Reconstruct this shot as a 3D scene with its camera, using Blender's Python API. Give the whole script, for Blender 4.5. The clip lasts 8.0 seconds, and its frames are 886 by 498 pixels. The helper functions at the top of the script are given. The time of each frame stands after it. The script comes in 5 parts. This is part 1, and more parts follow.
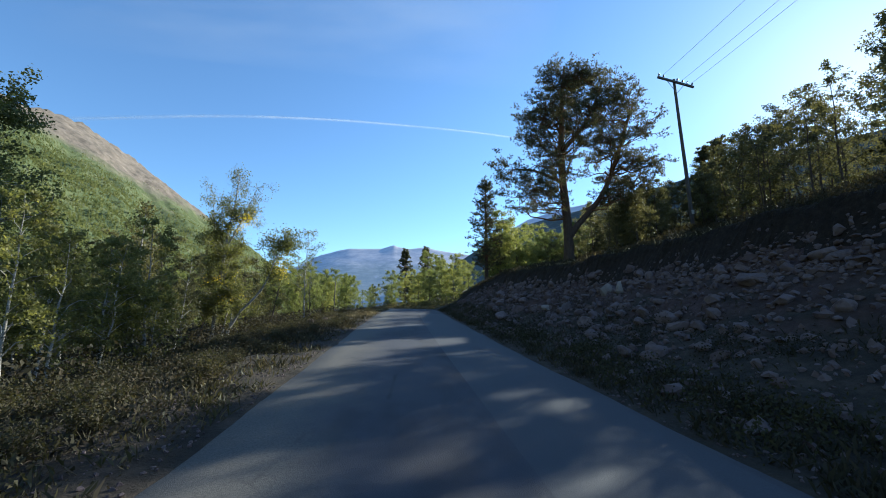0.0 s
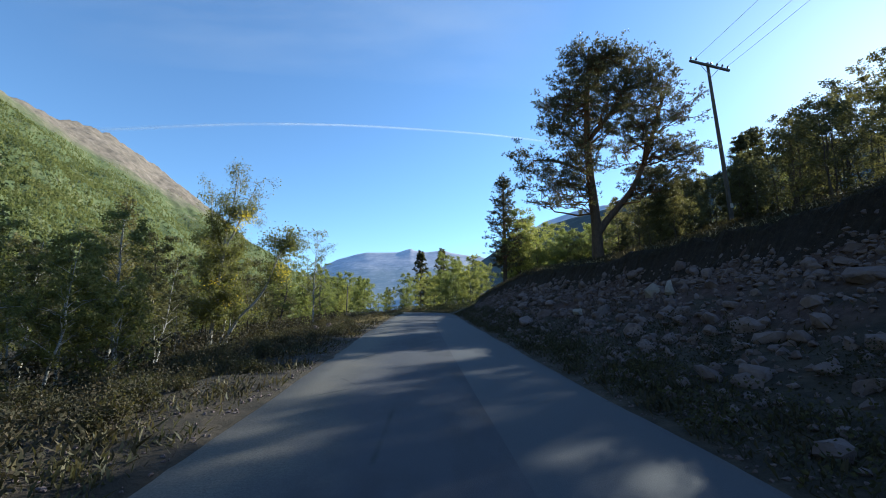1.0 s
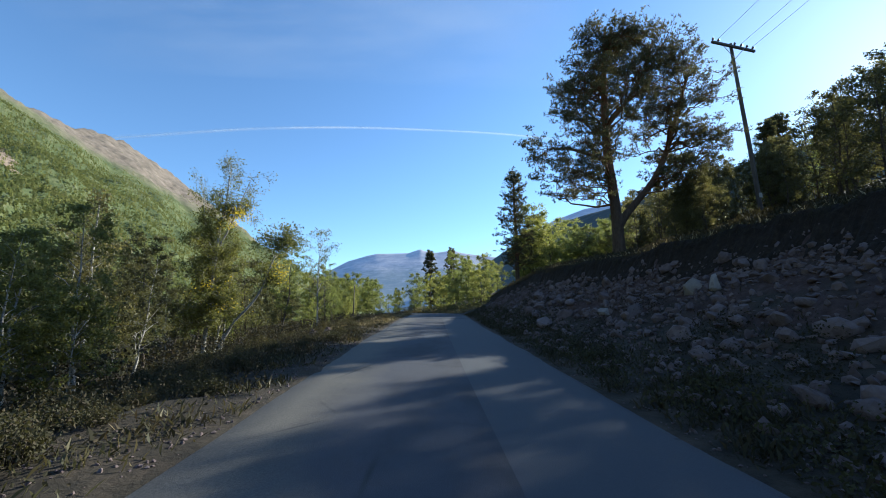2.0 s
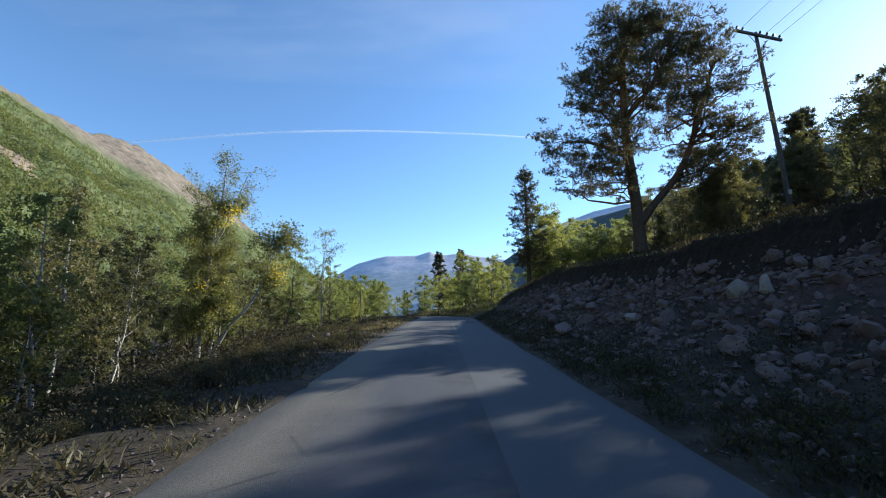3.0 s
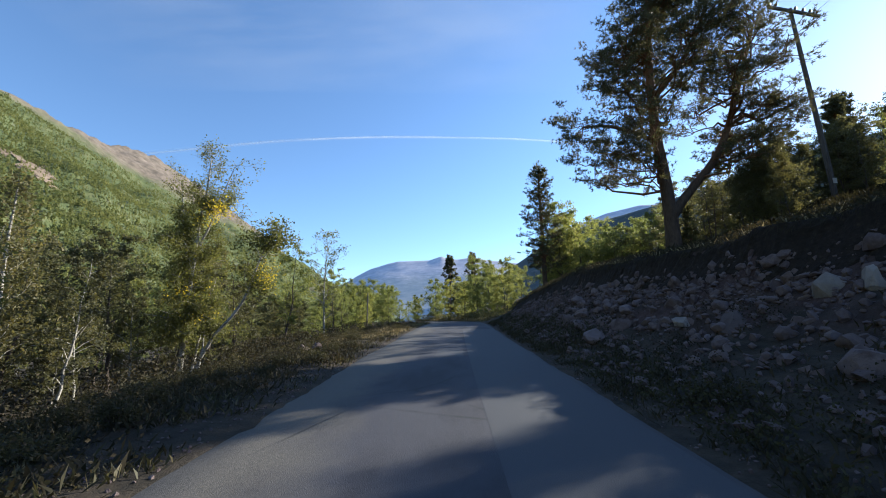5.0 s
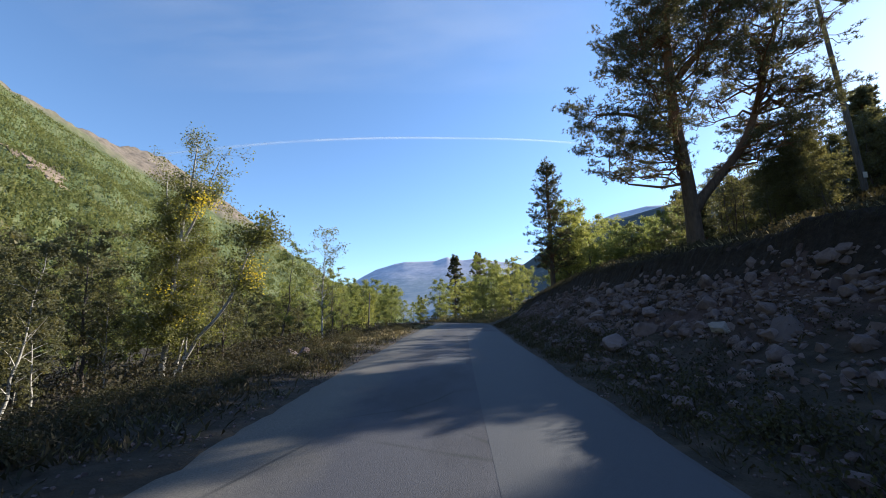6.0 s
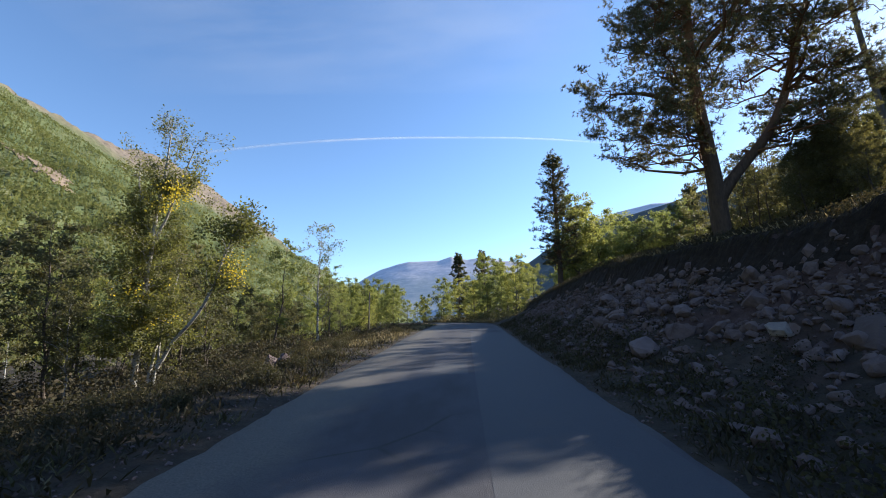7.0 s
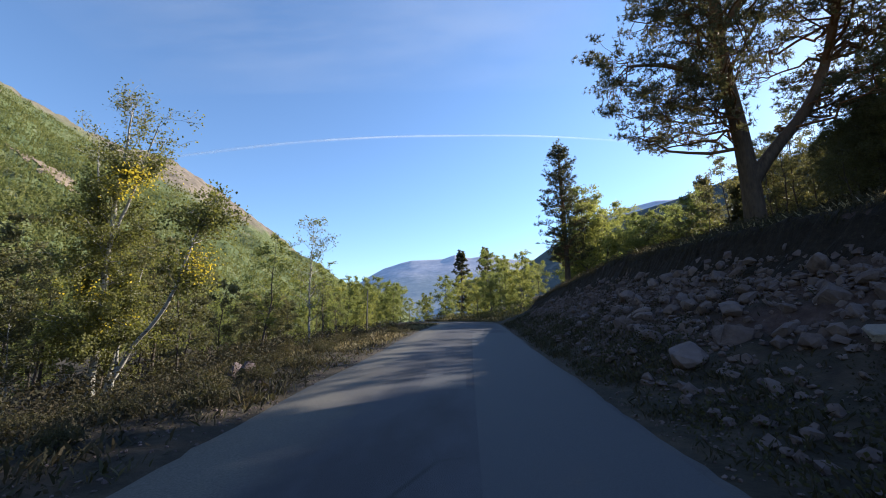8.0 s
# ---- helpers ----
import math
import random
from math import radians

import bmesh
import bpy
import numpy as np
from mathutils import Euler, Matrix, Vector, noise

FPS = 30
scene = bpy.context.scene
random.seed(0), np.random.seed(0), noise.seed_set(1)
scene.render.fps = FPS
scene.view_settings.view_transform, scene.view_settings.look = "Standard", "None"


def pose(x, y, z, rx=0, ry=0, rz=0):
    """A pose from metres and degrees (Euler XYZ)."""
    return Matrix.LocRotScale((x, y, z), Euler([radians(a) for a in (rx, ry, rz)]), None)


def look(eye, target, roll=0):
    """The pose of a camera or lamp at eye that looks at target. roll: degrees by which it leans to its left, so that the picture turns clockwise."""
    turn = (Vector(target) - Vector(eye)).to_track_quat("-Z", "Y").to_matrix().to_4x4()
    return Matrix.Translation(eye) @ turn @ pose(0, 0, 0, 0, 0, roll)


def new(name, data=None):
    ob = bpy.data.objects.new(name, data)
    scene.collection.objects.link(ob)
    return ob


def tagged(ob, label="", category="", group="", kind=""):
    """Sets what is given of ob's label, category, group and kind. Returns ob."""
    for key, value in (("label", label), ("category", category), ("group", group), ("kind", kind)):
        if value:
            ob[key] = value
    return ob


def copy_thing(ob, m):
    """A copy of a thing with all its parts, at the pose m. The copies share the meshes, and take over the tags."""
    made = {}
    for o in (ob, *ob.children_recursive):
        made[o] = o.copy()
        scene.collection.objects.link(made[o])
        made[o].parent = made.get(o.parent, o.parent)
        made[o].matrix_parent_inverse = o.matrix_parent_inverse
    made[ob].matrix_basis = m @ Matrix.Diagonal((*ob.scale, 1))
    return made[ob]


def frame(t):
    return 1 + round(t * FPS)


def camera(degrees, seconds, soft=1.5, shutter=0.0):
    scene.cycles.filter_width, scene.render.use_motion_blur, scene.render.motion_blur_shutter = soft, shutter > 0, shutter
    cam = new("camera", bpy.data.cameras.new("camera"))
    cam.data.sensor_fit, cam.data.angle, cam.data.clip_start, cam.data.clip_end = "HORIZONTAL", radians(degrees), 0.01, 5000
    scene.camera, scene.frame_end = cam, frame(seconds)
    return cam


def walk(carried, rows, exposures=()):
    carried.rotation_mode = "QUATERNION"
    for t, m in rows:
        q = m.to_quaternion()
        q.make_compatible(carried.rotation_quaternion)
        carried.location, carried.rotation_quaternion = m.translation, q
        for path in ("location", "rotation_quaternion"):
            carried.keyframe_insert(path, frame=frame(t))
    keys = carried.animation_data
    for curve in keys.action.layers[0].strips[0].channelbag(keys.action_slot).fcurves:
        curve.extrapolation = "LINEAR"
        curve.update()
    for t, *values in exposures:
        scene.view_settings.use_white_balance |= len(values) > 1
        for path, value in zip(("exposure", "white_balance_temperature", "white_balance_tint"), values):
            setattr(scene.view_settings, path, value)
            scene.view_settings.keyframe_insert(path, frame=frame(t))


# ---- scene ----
cam = camera(94.5, 8.0, soft=0.95)
EXPOSURE, KELVIN, TINT, SKY, SUN = (1.02, 1.15), (5250, 5700), (1, 10), 0.104, 5.0
PATH = [
    (0, (0.099, 0.015, 1.184), (0.312, 1.977, 1.511), 0.5),
    (0.5, (0.255, 0.9, 1.232), (0.422, 2.865, 1.563), 0.1),
    (1, (0.304, 1.71, 1.272), (0.437, 3.676, 1.613), 0.3),
    (1.5, (0.391, 2.39, 1.302), (0.499, 4.357, 1.643), -0.2),
    (3, (0.536, 4.057, 1.414), (0.575, 6.025, 1.768), -0.2),
    (3.5, (0.582, 4.496, 1.436), (0.6, 6.463, 1.798), -0.4),
    (4, (0.606, 4.9, 1.462), (0.61, 6.868, 1.822), -0.3),
    (4.5, (0.639, 5.277, 1.464), (0.634, 7.243, 1.833), -0.6),
    (6, (0.792, 6.758, 1.547), (0.746, 8.722, 1.927), -0.4),
    (6.5, (0.822, 7.349, 1.567), (0.768, 9.311, 1.948), -0.5),
    (7, (0.888, 7.995, 1.609), (0.822, 9.957, 1.987), -0.8),
    (7.5, (0.965, 8.677, 1.662), (0.882, 10.641, 2.031), -0.9),
    (8, (1.008, 9.385, 1.674), (0.925, 11.348, 2.045), -1.0),
]
walk(cam, [(t, look(eye, target, roll)) for t, eye, target, roll in PATH], exposures=[(0.0, EXPOSURE[0], KELVIN[0], TINT[0]), (8.0, EXPOSURE[1], KELVIN[1], TINT[1])])

# ---- world and sun ----
SUN_AZ, SUN_EL = 56.0, 24.5          # degrees east of +y, degrees above the horizon
world = bpy.data.worlds.new("sky")
scene.world = world
world.use_nodes = True
wn = world.node_tree
wn.nodes.clear()
sky = wn.nodes.new("ShaderNodeTexSky")
sky.sky_type = "NISHITA"
sky.sun_disc = False
sky.sun_elevation, sky.sun_rotation = radians(SUN_EL), radians(SUN_AZ)
sky.altitude, sky.air_density, sky.dust_density, sky.ozone_density = 600, 1.0, 0.25, 2.2
wbg = wn.nodes.new("ShaderNodeBackground")
wbg.inputs["Strength"].default_value = SKY
wout = wn.nodes.new("ShaderNodeOutputWorld")
wn.links.new(sky.outputs[0], wbg.inputs[0])
wn.links.new(wbg.outputs[0], wout.inputs[0])

sun = new("sun", bpy.data.lights.new("sun", "SUN"))
sun.data.energy, sun.data.angle, sun.data.color = SUN, radians(0.53), (1.0, 0.87, 0.66)
sx, sy = math.sin(radians(SUN_AZ)), math.cos(radians(SUN_AZ))
sun.matrix_world = look((60 * sx, 60 * sy, 60 * math.tan(radians(SUN_EL))), (0, 0, 0))


# ---- materials ----
class Nodes:
    """A small builder for one node material."""

    def __init__(self, name, rough=0.9):
        self.mat = bpy.data.materials.new(name)
        self.mat.use_nodes = True
        self.tree = self.mat.node_tree
        self.bsdf = self.tree.nodes["Principled BSDF"]
        self.out = self.tree.nodes["Material Output"]
        self.bsdf.inputs["Roughness"].default_value = rough
        self.bsdf.inputs["Specular IOR Level"].default_value = 0.25
        self.coord = None

    def add(self, kind, **values):
        node = self.tree.nodes.new(kind)
        for key, value in values.items():
            node.inputs[key.replace("_", " ")].default_value = value
        return node

    def link(self, a, b):
        self.tree.links.new(a, b)
        return b

    def place(self):
        if self.coord is None:
            self.coord = self.tree.nodes.new("ShaderNodeTexCoord").outputs["Object"]
        return self.coord

    def noise(self, scale, detail=4.0, rough=0.55, stretch=None):
        node = self.add("ShaderNodeTexNoise", Scale=scale, Detail=detail, Roughness=rough)
        where = self.place()
        if stretch:
            mapping = self.add("ShaderNodeMapping", Scale=stretch)
            self.link(where, mapping.inputs["Vector"])
            where = mapping.outputs[0]
        self.link(where, node.inputs["Vector"])
        return node.outputs["Fac"]

    def ramp(self, fac, stops):
        node = self.tree.nodes.new("ShaderNodeValToRGB")
        el = node.color_ramp.elements
        while len(el) < len(stops):
            el.new(0.5)
        for e, (p, c) in zip(el, stops):
            e.position, e.color = p, (*c, 1.0)
        self.link(fac, node.inputs[0])
        return node.outputs[0]

    def mix(self, fac, a, b, how="MIX"):
        node = self.tree.nodes.new("ShaderNodeMix")
        node.data_type, node.blend_type = "RGBA", how
        for value, slot in ((fac, node.inputs[0]), (a, node.inputs[6]), (b, node.inputs[7])):
            if isinstance(value, (int, float)):
                slot.default_value = value
            elif isinstance(value, tuple):
                slot.default_value = (*value, 1.0)
            else:
                self.link(value, slot)
        return node.outputs[2]

    def math(self, op, a, b=0.0, clamp=False):
        node = self.tree.nodes.new("ShaderNodeMath")
        node.operation, node.use_clamp = op, clamp
        for value, slot in ((a, node.inputs[0]), (b, node.inputs[1])):
            if isinstance(value, (int, float)):
                slot.default_value = value
            else:
                self.link(value, slot)
        return node.outputs[0]

    def step(self, fac, lo, hi):
        node = self.add("ShaderNodeMapRange", From_Min=lo, From_Max=hi)
        self.link(fac, node.inputs["Value"])
        return node.outputs[0]

    def colour(self, socket):
        self.link(socket, self.bsdf.inputs["Base Color"])

    def bump(self, height, strength, distance):
        node = self.add("ShaderNodeBump", Strength=strength, Distance=distance)
        self.link(height, node.inputs["Height"])
        self.link(node.outputs[0], self.bsdf.inputs["Normal"])


def leaf_material(name, stops, glow, through_share=0.4, rough=0.55, patch=0.9):
    n = Nodes(name, rough)
    island = n.tree.nodes.new("ShaderNodeNewGeometry").outputs["Random Per Island"]
    whole = n.tree.nodes.new("ShaderNodeObjectInfo").outputs["Random"]
    fac = n.math("ADD", n.math("MULTIPLY", island, 0.45), n.math("ADD", n.math("MULTIPLY", n.noise(patch, 3), 0.5), n.math("MULTIPLY", whole, 0.36)))
    col = n.ramp(n.step(fac, 0.25, 1.08), stops)
    n.colour(col)
    tr = n.tree.nodes.new("ShaderNodeBsdfTranslucent")
    n.link(n.mix(1.0, col, glow, "MULTIPLY"), tr.inputs["Color"])
    ms = n.tree.nodes.new("ShaderNodeMixShader")
    ms.inputs[0].default_value = through_share
    n.link(n.bsdf.outputs[0], ms.inputs[1])
    n.link(tr.outputs[0], ms.inputs[2])
    n.link(ms.outputs[0], n.out.inputs["Surface"])
    return n.mat


M_BIRCH_LEAF = leaf_material("birch_leaf", [(0.0, (0.062, 0.066, 0.026)), (0.45, (0.125, 0.124, 0.046)), (0.8, (0.205, 0.190, 0.066)), (1.0, (0.30, 0.240, 0.076))], (2.2, 2.2, 1.2))
# The next two are birch leaf darkened for shade and brightened for sun.
M_SHADED_LEAF = leaf_material("shaded_leaf", [(0.0, (0.060, 0.060, 0.034)), (0.6, (0.115, 0.110, 0.056)), (1.0, (0.190, 0.160, 0.070))], (2.0, 1.9, 1.1), 0.38)
M_LIT_LEAF = leaf_material("sunlit_leaf", [(0.0, (0.080, 0.095, 0.042)), (0.5, (0.170, 0.182, 0.070)), (1.0, (0.32, 0.290, 0.098))], (2.0, 2.0, 1.2), 0.5)
M_YELLOW_LEAF = leaf_material("autumn_leaf", [(0.0, (0.36, 0.30, 0.03)), (0.5, (0.58, 0.47, 0.045)), (1.0, (0.68, 0.52, 0.06))], (1.4, 1.3, 1.0), 0.45)
M_NEEDLE = leaf_material("pine_needle", [(0.0, (0.056, 0.060, 0.036)), (0.5, (0.098, 0.100, 0.056)), (1.0, (0.175, 0.150, 0.085))], (1.6, 1.5, 1.0), 0.36, 0.5)
M_HEATH = leaf_material("heath_leaf", [(0.0, (0.022, 0.022, 0.013)), (0.6, (0.044, 0.039, 0.022)), (1.0, (0.088, 0.066, 0.040))], (1.5, 1.4, 1.0), 0.25, 0.85)
M_SHRUB = leaf_material("shrub_leaf", [(0.0, (0.032, 0.030, 0.015)), (0.6, (0.062, 0.055, 0.025)), (1.0, (0.130, 0.098, 0.042))], (1.8, 1.8, 1.1), 0.3, 0.7)
M_GRASS = leaf_material("dry_grass", [(0.0, (0.03, 0.034, 0.014)), (0.6, (0.065, 0.060, 0.025)), (1.0, (0.18, 0.145, 0.08))], (1.4, 1.3, 1.0), 0.3)
M_STRAW = leaf_material("straw", [(0.0, (0.12, 0.105, 0.045)), (0.5, (0.26, 0.21, 0.11)), (1.0, (0.42, 0.34, 0.20))], (1.3, 1.2, 1.0), 0.3)
M_FAR_LEAF = leaf_material("far_wood", [(0.0, (0.094, 0.116, 0.046)), (0.35, (0.148, 0.170, 0.060)), (0.7, (0.212, 0.218, 0.080)), (1.0, (0.30, 0.265, 0.115))], (1.25, 1.2, 1.0), 0.6, 0.7, 0.022)


def bark_birch():
    n = Nodes("birch_bark", 0.8)
    marks = n.step(n.noise(9, 5, 0.6, (1, 1, 3.2)), 0.55, 0.63)
    patch = n.step(n.noise(2.3, 4), 0.52, 0.70)
    base = n.ramp(n.noise(30, 3), [(0.3, (0.28, 0.255, 0.225)), (0.7, (0.48, 0.45, 0.40))])
    n.colour(n.mix(n.math("MAXIMUM", marks, n.math("MULTIPLY", patch, 0.8)), base, (0.055, 0.045, 0.038)))
    n.bump(n.noise(40, 4), 0.5, 0.01)
    return n.mat


def bark(name, lo, hi, scale, stretch, upper=None):
    n = Nodes(name, 0.92)
    big = n.noise(scale * 0.25, 3)
    ridge = n.noise(scale, 6, 0.65, stretch)
    col = n.ramp(ridge, [(0.32, lo), (0.68, hi)])
    if upper:                                            # flaky orange bark higher up the stem
        cut = n.tree.nodes.new("ShaderNodeSeparateXYZ")
        n.link(n.place(), cut.inputs[0])
        col = n.mix(n.step(n.math("ADD", cut.outputs[2], n.math("MULTIPLY", big, 3.0)), 4.0, 8.0), col, upper)
    n.colour(n.mix(n.math("MULTIPLY", big, 0.55), col, tuple(0.6 * c for c in lo)))
    n.bump(ridge, 0.9, 0.04)
    return n.mat


M_BIRCH = bark_birch()
M_TWIG = bark("young_birch_bark", (0.06, 0.045, 0.036), (0.17, 0.14, 0.12), 16, (1, 1, 0.5))
M_PINE = bark("pine_bark", (0.060, 0.044, 0.036), (0.15, 0.105, 0.075), 14, (1, 1, 0.25), (0.30, 0.155, 0.075))
M_PINE_UP = bark("pine_upper_bark", (0.13, 0.068, 0.035), (0.30, 0.155, 0.075), 18, (1, 1, 0.4))
M_POLE = bark("tarred_pole_wood", (0.085, 0.072, 0.062), (0.20, 0.175, 0.15), 22, (1, 1, 0.06))


def stone_material(name, lo, hi, lichen):
    n = Nodes(name, 0.88)
    one = n.tree.nodes.new("ShaderNodeObjectInfo").outputs["Random"]
    isl = n.tree.nodes.new("ShaderNodeNewGeometry").outputs["Random Per Island"]
    fac = n.math("ADD", n.math("MULTIPLY", n.noise(5, 6, 0.6), 0.7), n.math("MULTIPLY", n.math("ADD", one, isl), 0.22))
    col = n.ramp(n.step(fac, 0.25, 0.85), [(0.0, lo), (1.0, hi)])
    speck = n.step(n.noise(60, 2), 0.58, 0.66)
    col = n.mix(n.math("MULTIPLY", speck, 0.15), col, (0.10, 0.095, 0.09))
    n.colour(n.mix(n.math("MULTIPLY", n.step(n.noise(2.2, 5), 0.56, 0.68), 0.6), col, lichen))
    n.bump(n.noise(22, 6, 0.65), 0.7, 0.03)
    return n.mat


M_STONE = stone_material("bank_stone", (0.088, 0.062, 0.060), (0.205, 0.156, 0.150), (0.060, 0.041, 0.038))
M_DARKSTONE = stone_material("dark_stone", (0.050, 0.037, 0.036), (0.115, 0.088, 0.084), (0.034, 0.026, 0.023))
M_PALE = stone_material("pale_stone", (0.20, 0.166, 0.146), (0.35, 0.30, 0.265), (0.14, 0.114, 0.098))


def ground_material():
    n = Nodes("heath_ground", 0.95)
    nz = n.tree.nodes.new("ShaderNodeSeparateXYZ")
    n.link(n.tree.nodes.new("ShaderNodeNewGeometry").outputs["Normal"], nz.inputs[0])
    steep = n.step(n.math("ADD", nz.outputs[2], n.math("MULTIPLY", n.noise(1.3, 4), 0.16)), 1.00, 0.90)
    soil = n.ramp(n.noise(7, 8, 0.7), [(0.25, (0.044, 0.027, 0.023)), (0.5, (0.082, 0.052, 0.046)), (0.75, (0.140, 0.095, 0.085))])
    turf = n.ramp(n.noise(3.0, 7, 0.65), [(0.28, (0.024, 0.020, 0.015)), (0.5, (0.050, 0.039, 0.027)), (0.72, (0.095, 0.070, 0.050))])
    moss = n.step(n.noise(0.7, 5), 0.50, 0.62)
    n.colour(n.mix(n.math("MULTIPLY", steep, n.math("SUBTRACT", 1.0, n.math("MULTIPLY", moss, 0.5))), turf, soil))
    n.bump(n.noise(16, 8, 0.7), 0.9, 0.06)
    return n.mat


def road_material():
    n = Nodes("worn_asphalt", 0.82)
    uv = n.tree.nodes.new("ShaderNodeUVMap")
    cut = n.tree.nodes.new("ShaderNodeSeparateXYZ")
    n.link(uv.outputs[0], cut.inputs[0])
    u = cut.outputs[0]                                   # metres across, from the middle
    grain = n.noise(140, 3, 0.6)
    base = n.ramp(grain, [(0.25, (0.042, 0.041, 0.047)), (0.6, (0.074, 0.071, 0.082)), (0.85, (0.135, 0.130, 0.145))])
    blot = n.noise(1.1, 5, 0.6, (1, 0.35, 1))
    base = n.mix(n.math("MULTIPLY", n.step(blot, 0.45, 0.62), 0.6), base, (0.036, 0.032, 0.036))
    wob = n.math("MULTIPLY", n.math("SUBTRACT", n.noise(1.6, 5), 0.5), 1.1)
    left = n.step(n.math("ADD", u, wob), -0.75, -1.45)
    right = n.math("MULTIPLY", n.step(n.math("ADD", u, wob), 1.75, 2.15), 0.4)
    dust = n.ramp(n.noise(60, 5, 0.7), [(0.3, (0.075, 0.066, 0.056)), (0.7, (0.18, 0.16, 0.135))])
    base = n.mix(n.math("MULTIPLY", n.math("MAXIMUM", left, right), 0.85), base, dust)
    vor = n.tree.nodes.new("ShaderNodeTexVoronoi")
    vor.feature = "DISTANCE_TO_EDGE"
    vor.inputs["Scale"].default_value = 0.55
    warp = n.mix(0.25, n.place(), n.tree.nodes.new("ShaderNodeTexNoise").outputs["Color"])
    n.link(warp, vor.inputs["Vector"])
    crack = n.math("MULTIPLY", n.step(vor.outputs["Distance"], 0.012, 0.002), n.step(n.noise(0.5, 3), 0.5, 0.6))
    n.colour(n.mix(n.math("MULTIPLY", crack, 0.8), base, (0.03, 0.03, 0.03)))
    n.bump(grain, 0.6, 0.008)
    return n.mat


def patch_material():
    n = Nodes("newer_asphalt", 0.78)
    grain = n.noise(120, 3, 0.6)
    base = n.ramp(grain, [(0.25, (0.046, 0.046, 0.052)), (0.7, (0.084, 0.083, 0.094))])
    n.colour(n.mix(n.math("MULTIPLY", n.noise(1.5, 5), 0.3), base, (0.09, 0.085, 0.078)))
    n.bump(grain, 0.5, 0.006)
    return n.mat


def mountain_material(name, low, high, rock, tree_line, fade, scale, haze_glow=0.0, lower=None):
    n = Nodes(name, 0.95)
    cut = n.tree.nodes.new("ShaderNodeSeparateXYZ")
    n.link(n.place(), cut.inputs[0])
    green = n.ramp(n.math("ADD", n.math("MULTIPLY", n.noise(scale, 8, 0.7), 0.55), n.math("MULTIPLY", n.noise(scale * 0.22, 5, 0.6), 0.45)), [(0.36, low[0]), (0.5, low[1]), (0.64, low[2])])
    bare = n.ramp(n.noise(scale * 0.6, 8, 0.7), [(0.3, high[0]), (0.7, high[1])])
    height = n.math("ADD", cut.outputs[2], n.math("MULTIPLY", n.math("SUBTRACT", n.noise(0.012, 8, 0.68), 0.5), fade * 5.0))
    if lower:                                            # the tree line sinks further up the valley
        height = n.math("ADD", height, n.math("MULTIPLY", n.step(cut.outputs[1], lower[0], lower[1]), lower[2]))
    top = n.step(height, tree_line - fade, tree_line + fade)
    scree = n.step(n.noise(0.011, 6, 0.65), 0.60, 0.68)
    col = n.mix(n.math("MAXIMUM", top, n.math("MULTIPLY", scree, 0.7)), green, bare)
    n.colour(n.mix(n.math("MULTIPLY", n.step(n.noise(scale * 1.7, 8, 0.75), 0.55, 0.7), 0.6), col, rock))
    n.bump(n.noise(scale, 8, 0.7), 0.8, 3.0)
    if haze_glow:                                              # blue glow put on the backdrop itself for kilometres of lit haze
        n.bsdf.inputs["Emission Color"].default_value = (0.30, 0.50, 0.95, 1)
        n.bsdf.inputs["Emission Strength"].default_value = haze_glow
    return n.mat


def cloud_material(name, share, scale, stretch, lo, hi, edge):
    n = Nodes(name, 1.0)
    n.colour(n.mix(0.0, (0.9, 0.9, 0.9), (0.9, 0.9, 0.9)))
    tr = n.tree.nodes.new("ShaderNodeBsdfTranslucent")
    tr.inputs["Color"].default_value = (0.95, 0.95, 0.97, 1)
    body = n.tree.nodes.new("ShaderNodeMixShader")
    body.inputs[0].default_value = 0.5
    n.link(n.bsdf.outputs[0], body.inputs[1])
    n.link(tr.outputs[0], body.inputs[2])
    uv = n.tree.nodes.new("ShaderNodeUVMap")
    cut = n.tree.nodes.new("ShaderNodeSeparateXYZ")
    n.link(uv.outputs[0], cut.inputs[0])
    rim = 1.0
    for c in (cut.outputs[0], cut.outputs[1]):
        tent = n.math("MULTIPLY", n.math("SUBTRACT", 1.0, c), c)
        rim = n.math("MULTIPLY", rim, n.math("MULTIPLY", tent, 4.0))
    fac = n.math("MULTIPLY", n.step(n.noise(scale, 6, 0.6, stretch), lo, hi), n.math("POWER", rim, edge))
    fac = n.math("MULTIPLY", fac, share, True)
    clear = n.tree.nodes.new("ShaderNodeBsdfTransparent")
    whole = n.tree.nodes.new("ShaderNodeMixShader")
    n.link(fac, whole.inputs[0])
    n.link(clear.outputs[0], whole.inputs[1])
    n.link(body.outputs[0], whole.inputs[2])
    n.link(whole.outputs[0], n.out.inputs["Surface"])
    return n.mat


def plain(name, colour, rough, metal=0.0):
    n = Nodes(name, rough)
    n.colour(n.ramp(n.noise(25, 4), [(0.3, tuple(0.75 * c for c in colour)), (0.7, colour)]))
    n.bsdf.inputs["Metallic"].default_value = metal
    return n.mat


def peat_material():
    n = Nodes("peaty_turf", 0.95)
    n.colour(n.ramp(n.noise(9, 7, 0.7), [(0.28, (0.014, 0.011, 0.009)), (0.55, (0.034, 0.025, 0.019)), (0.78, (0.070, 0.055, 0.036))]))
    n.bump(n.noise(24, 7, 0.7), 1.0, 0.05)
    return n.mat


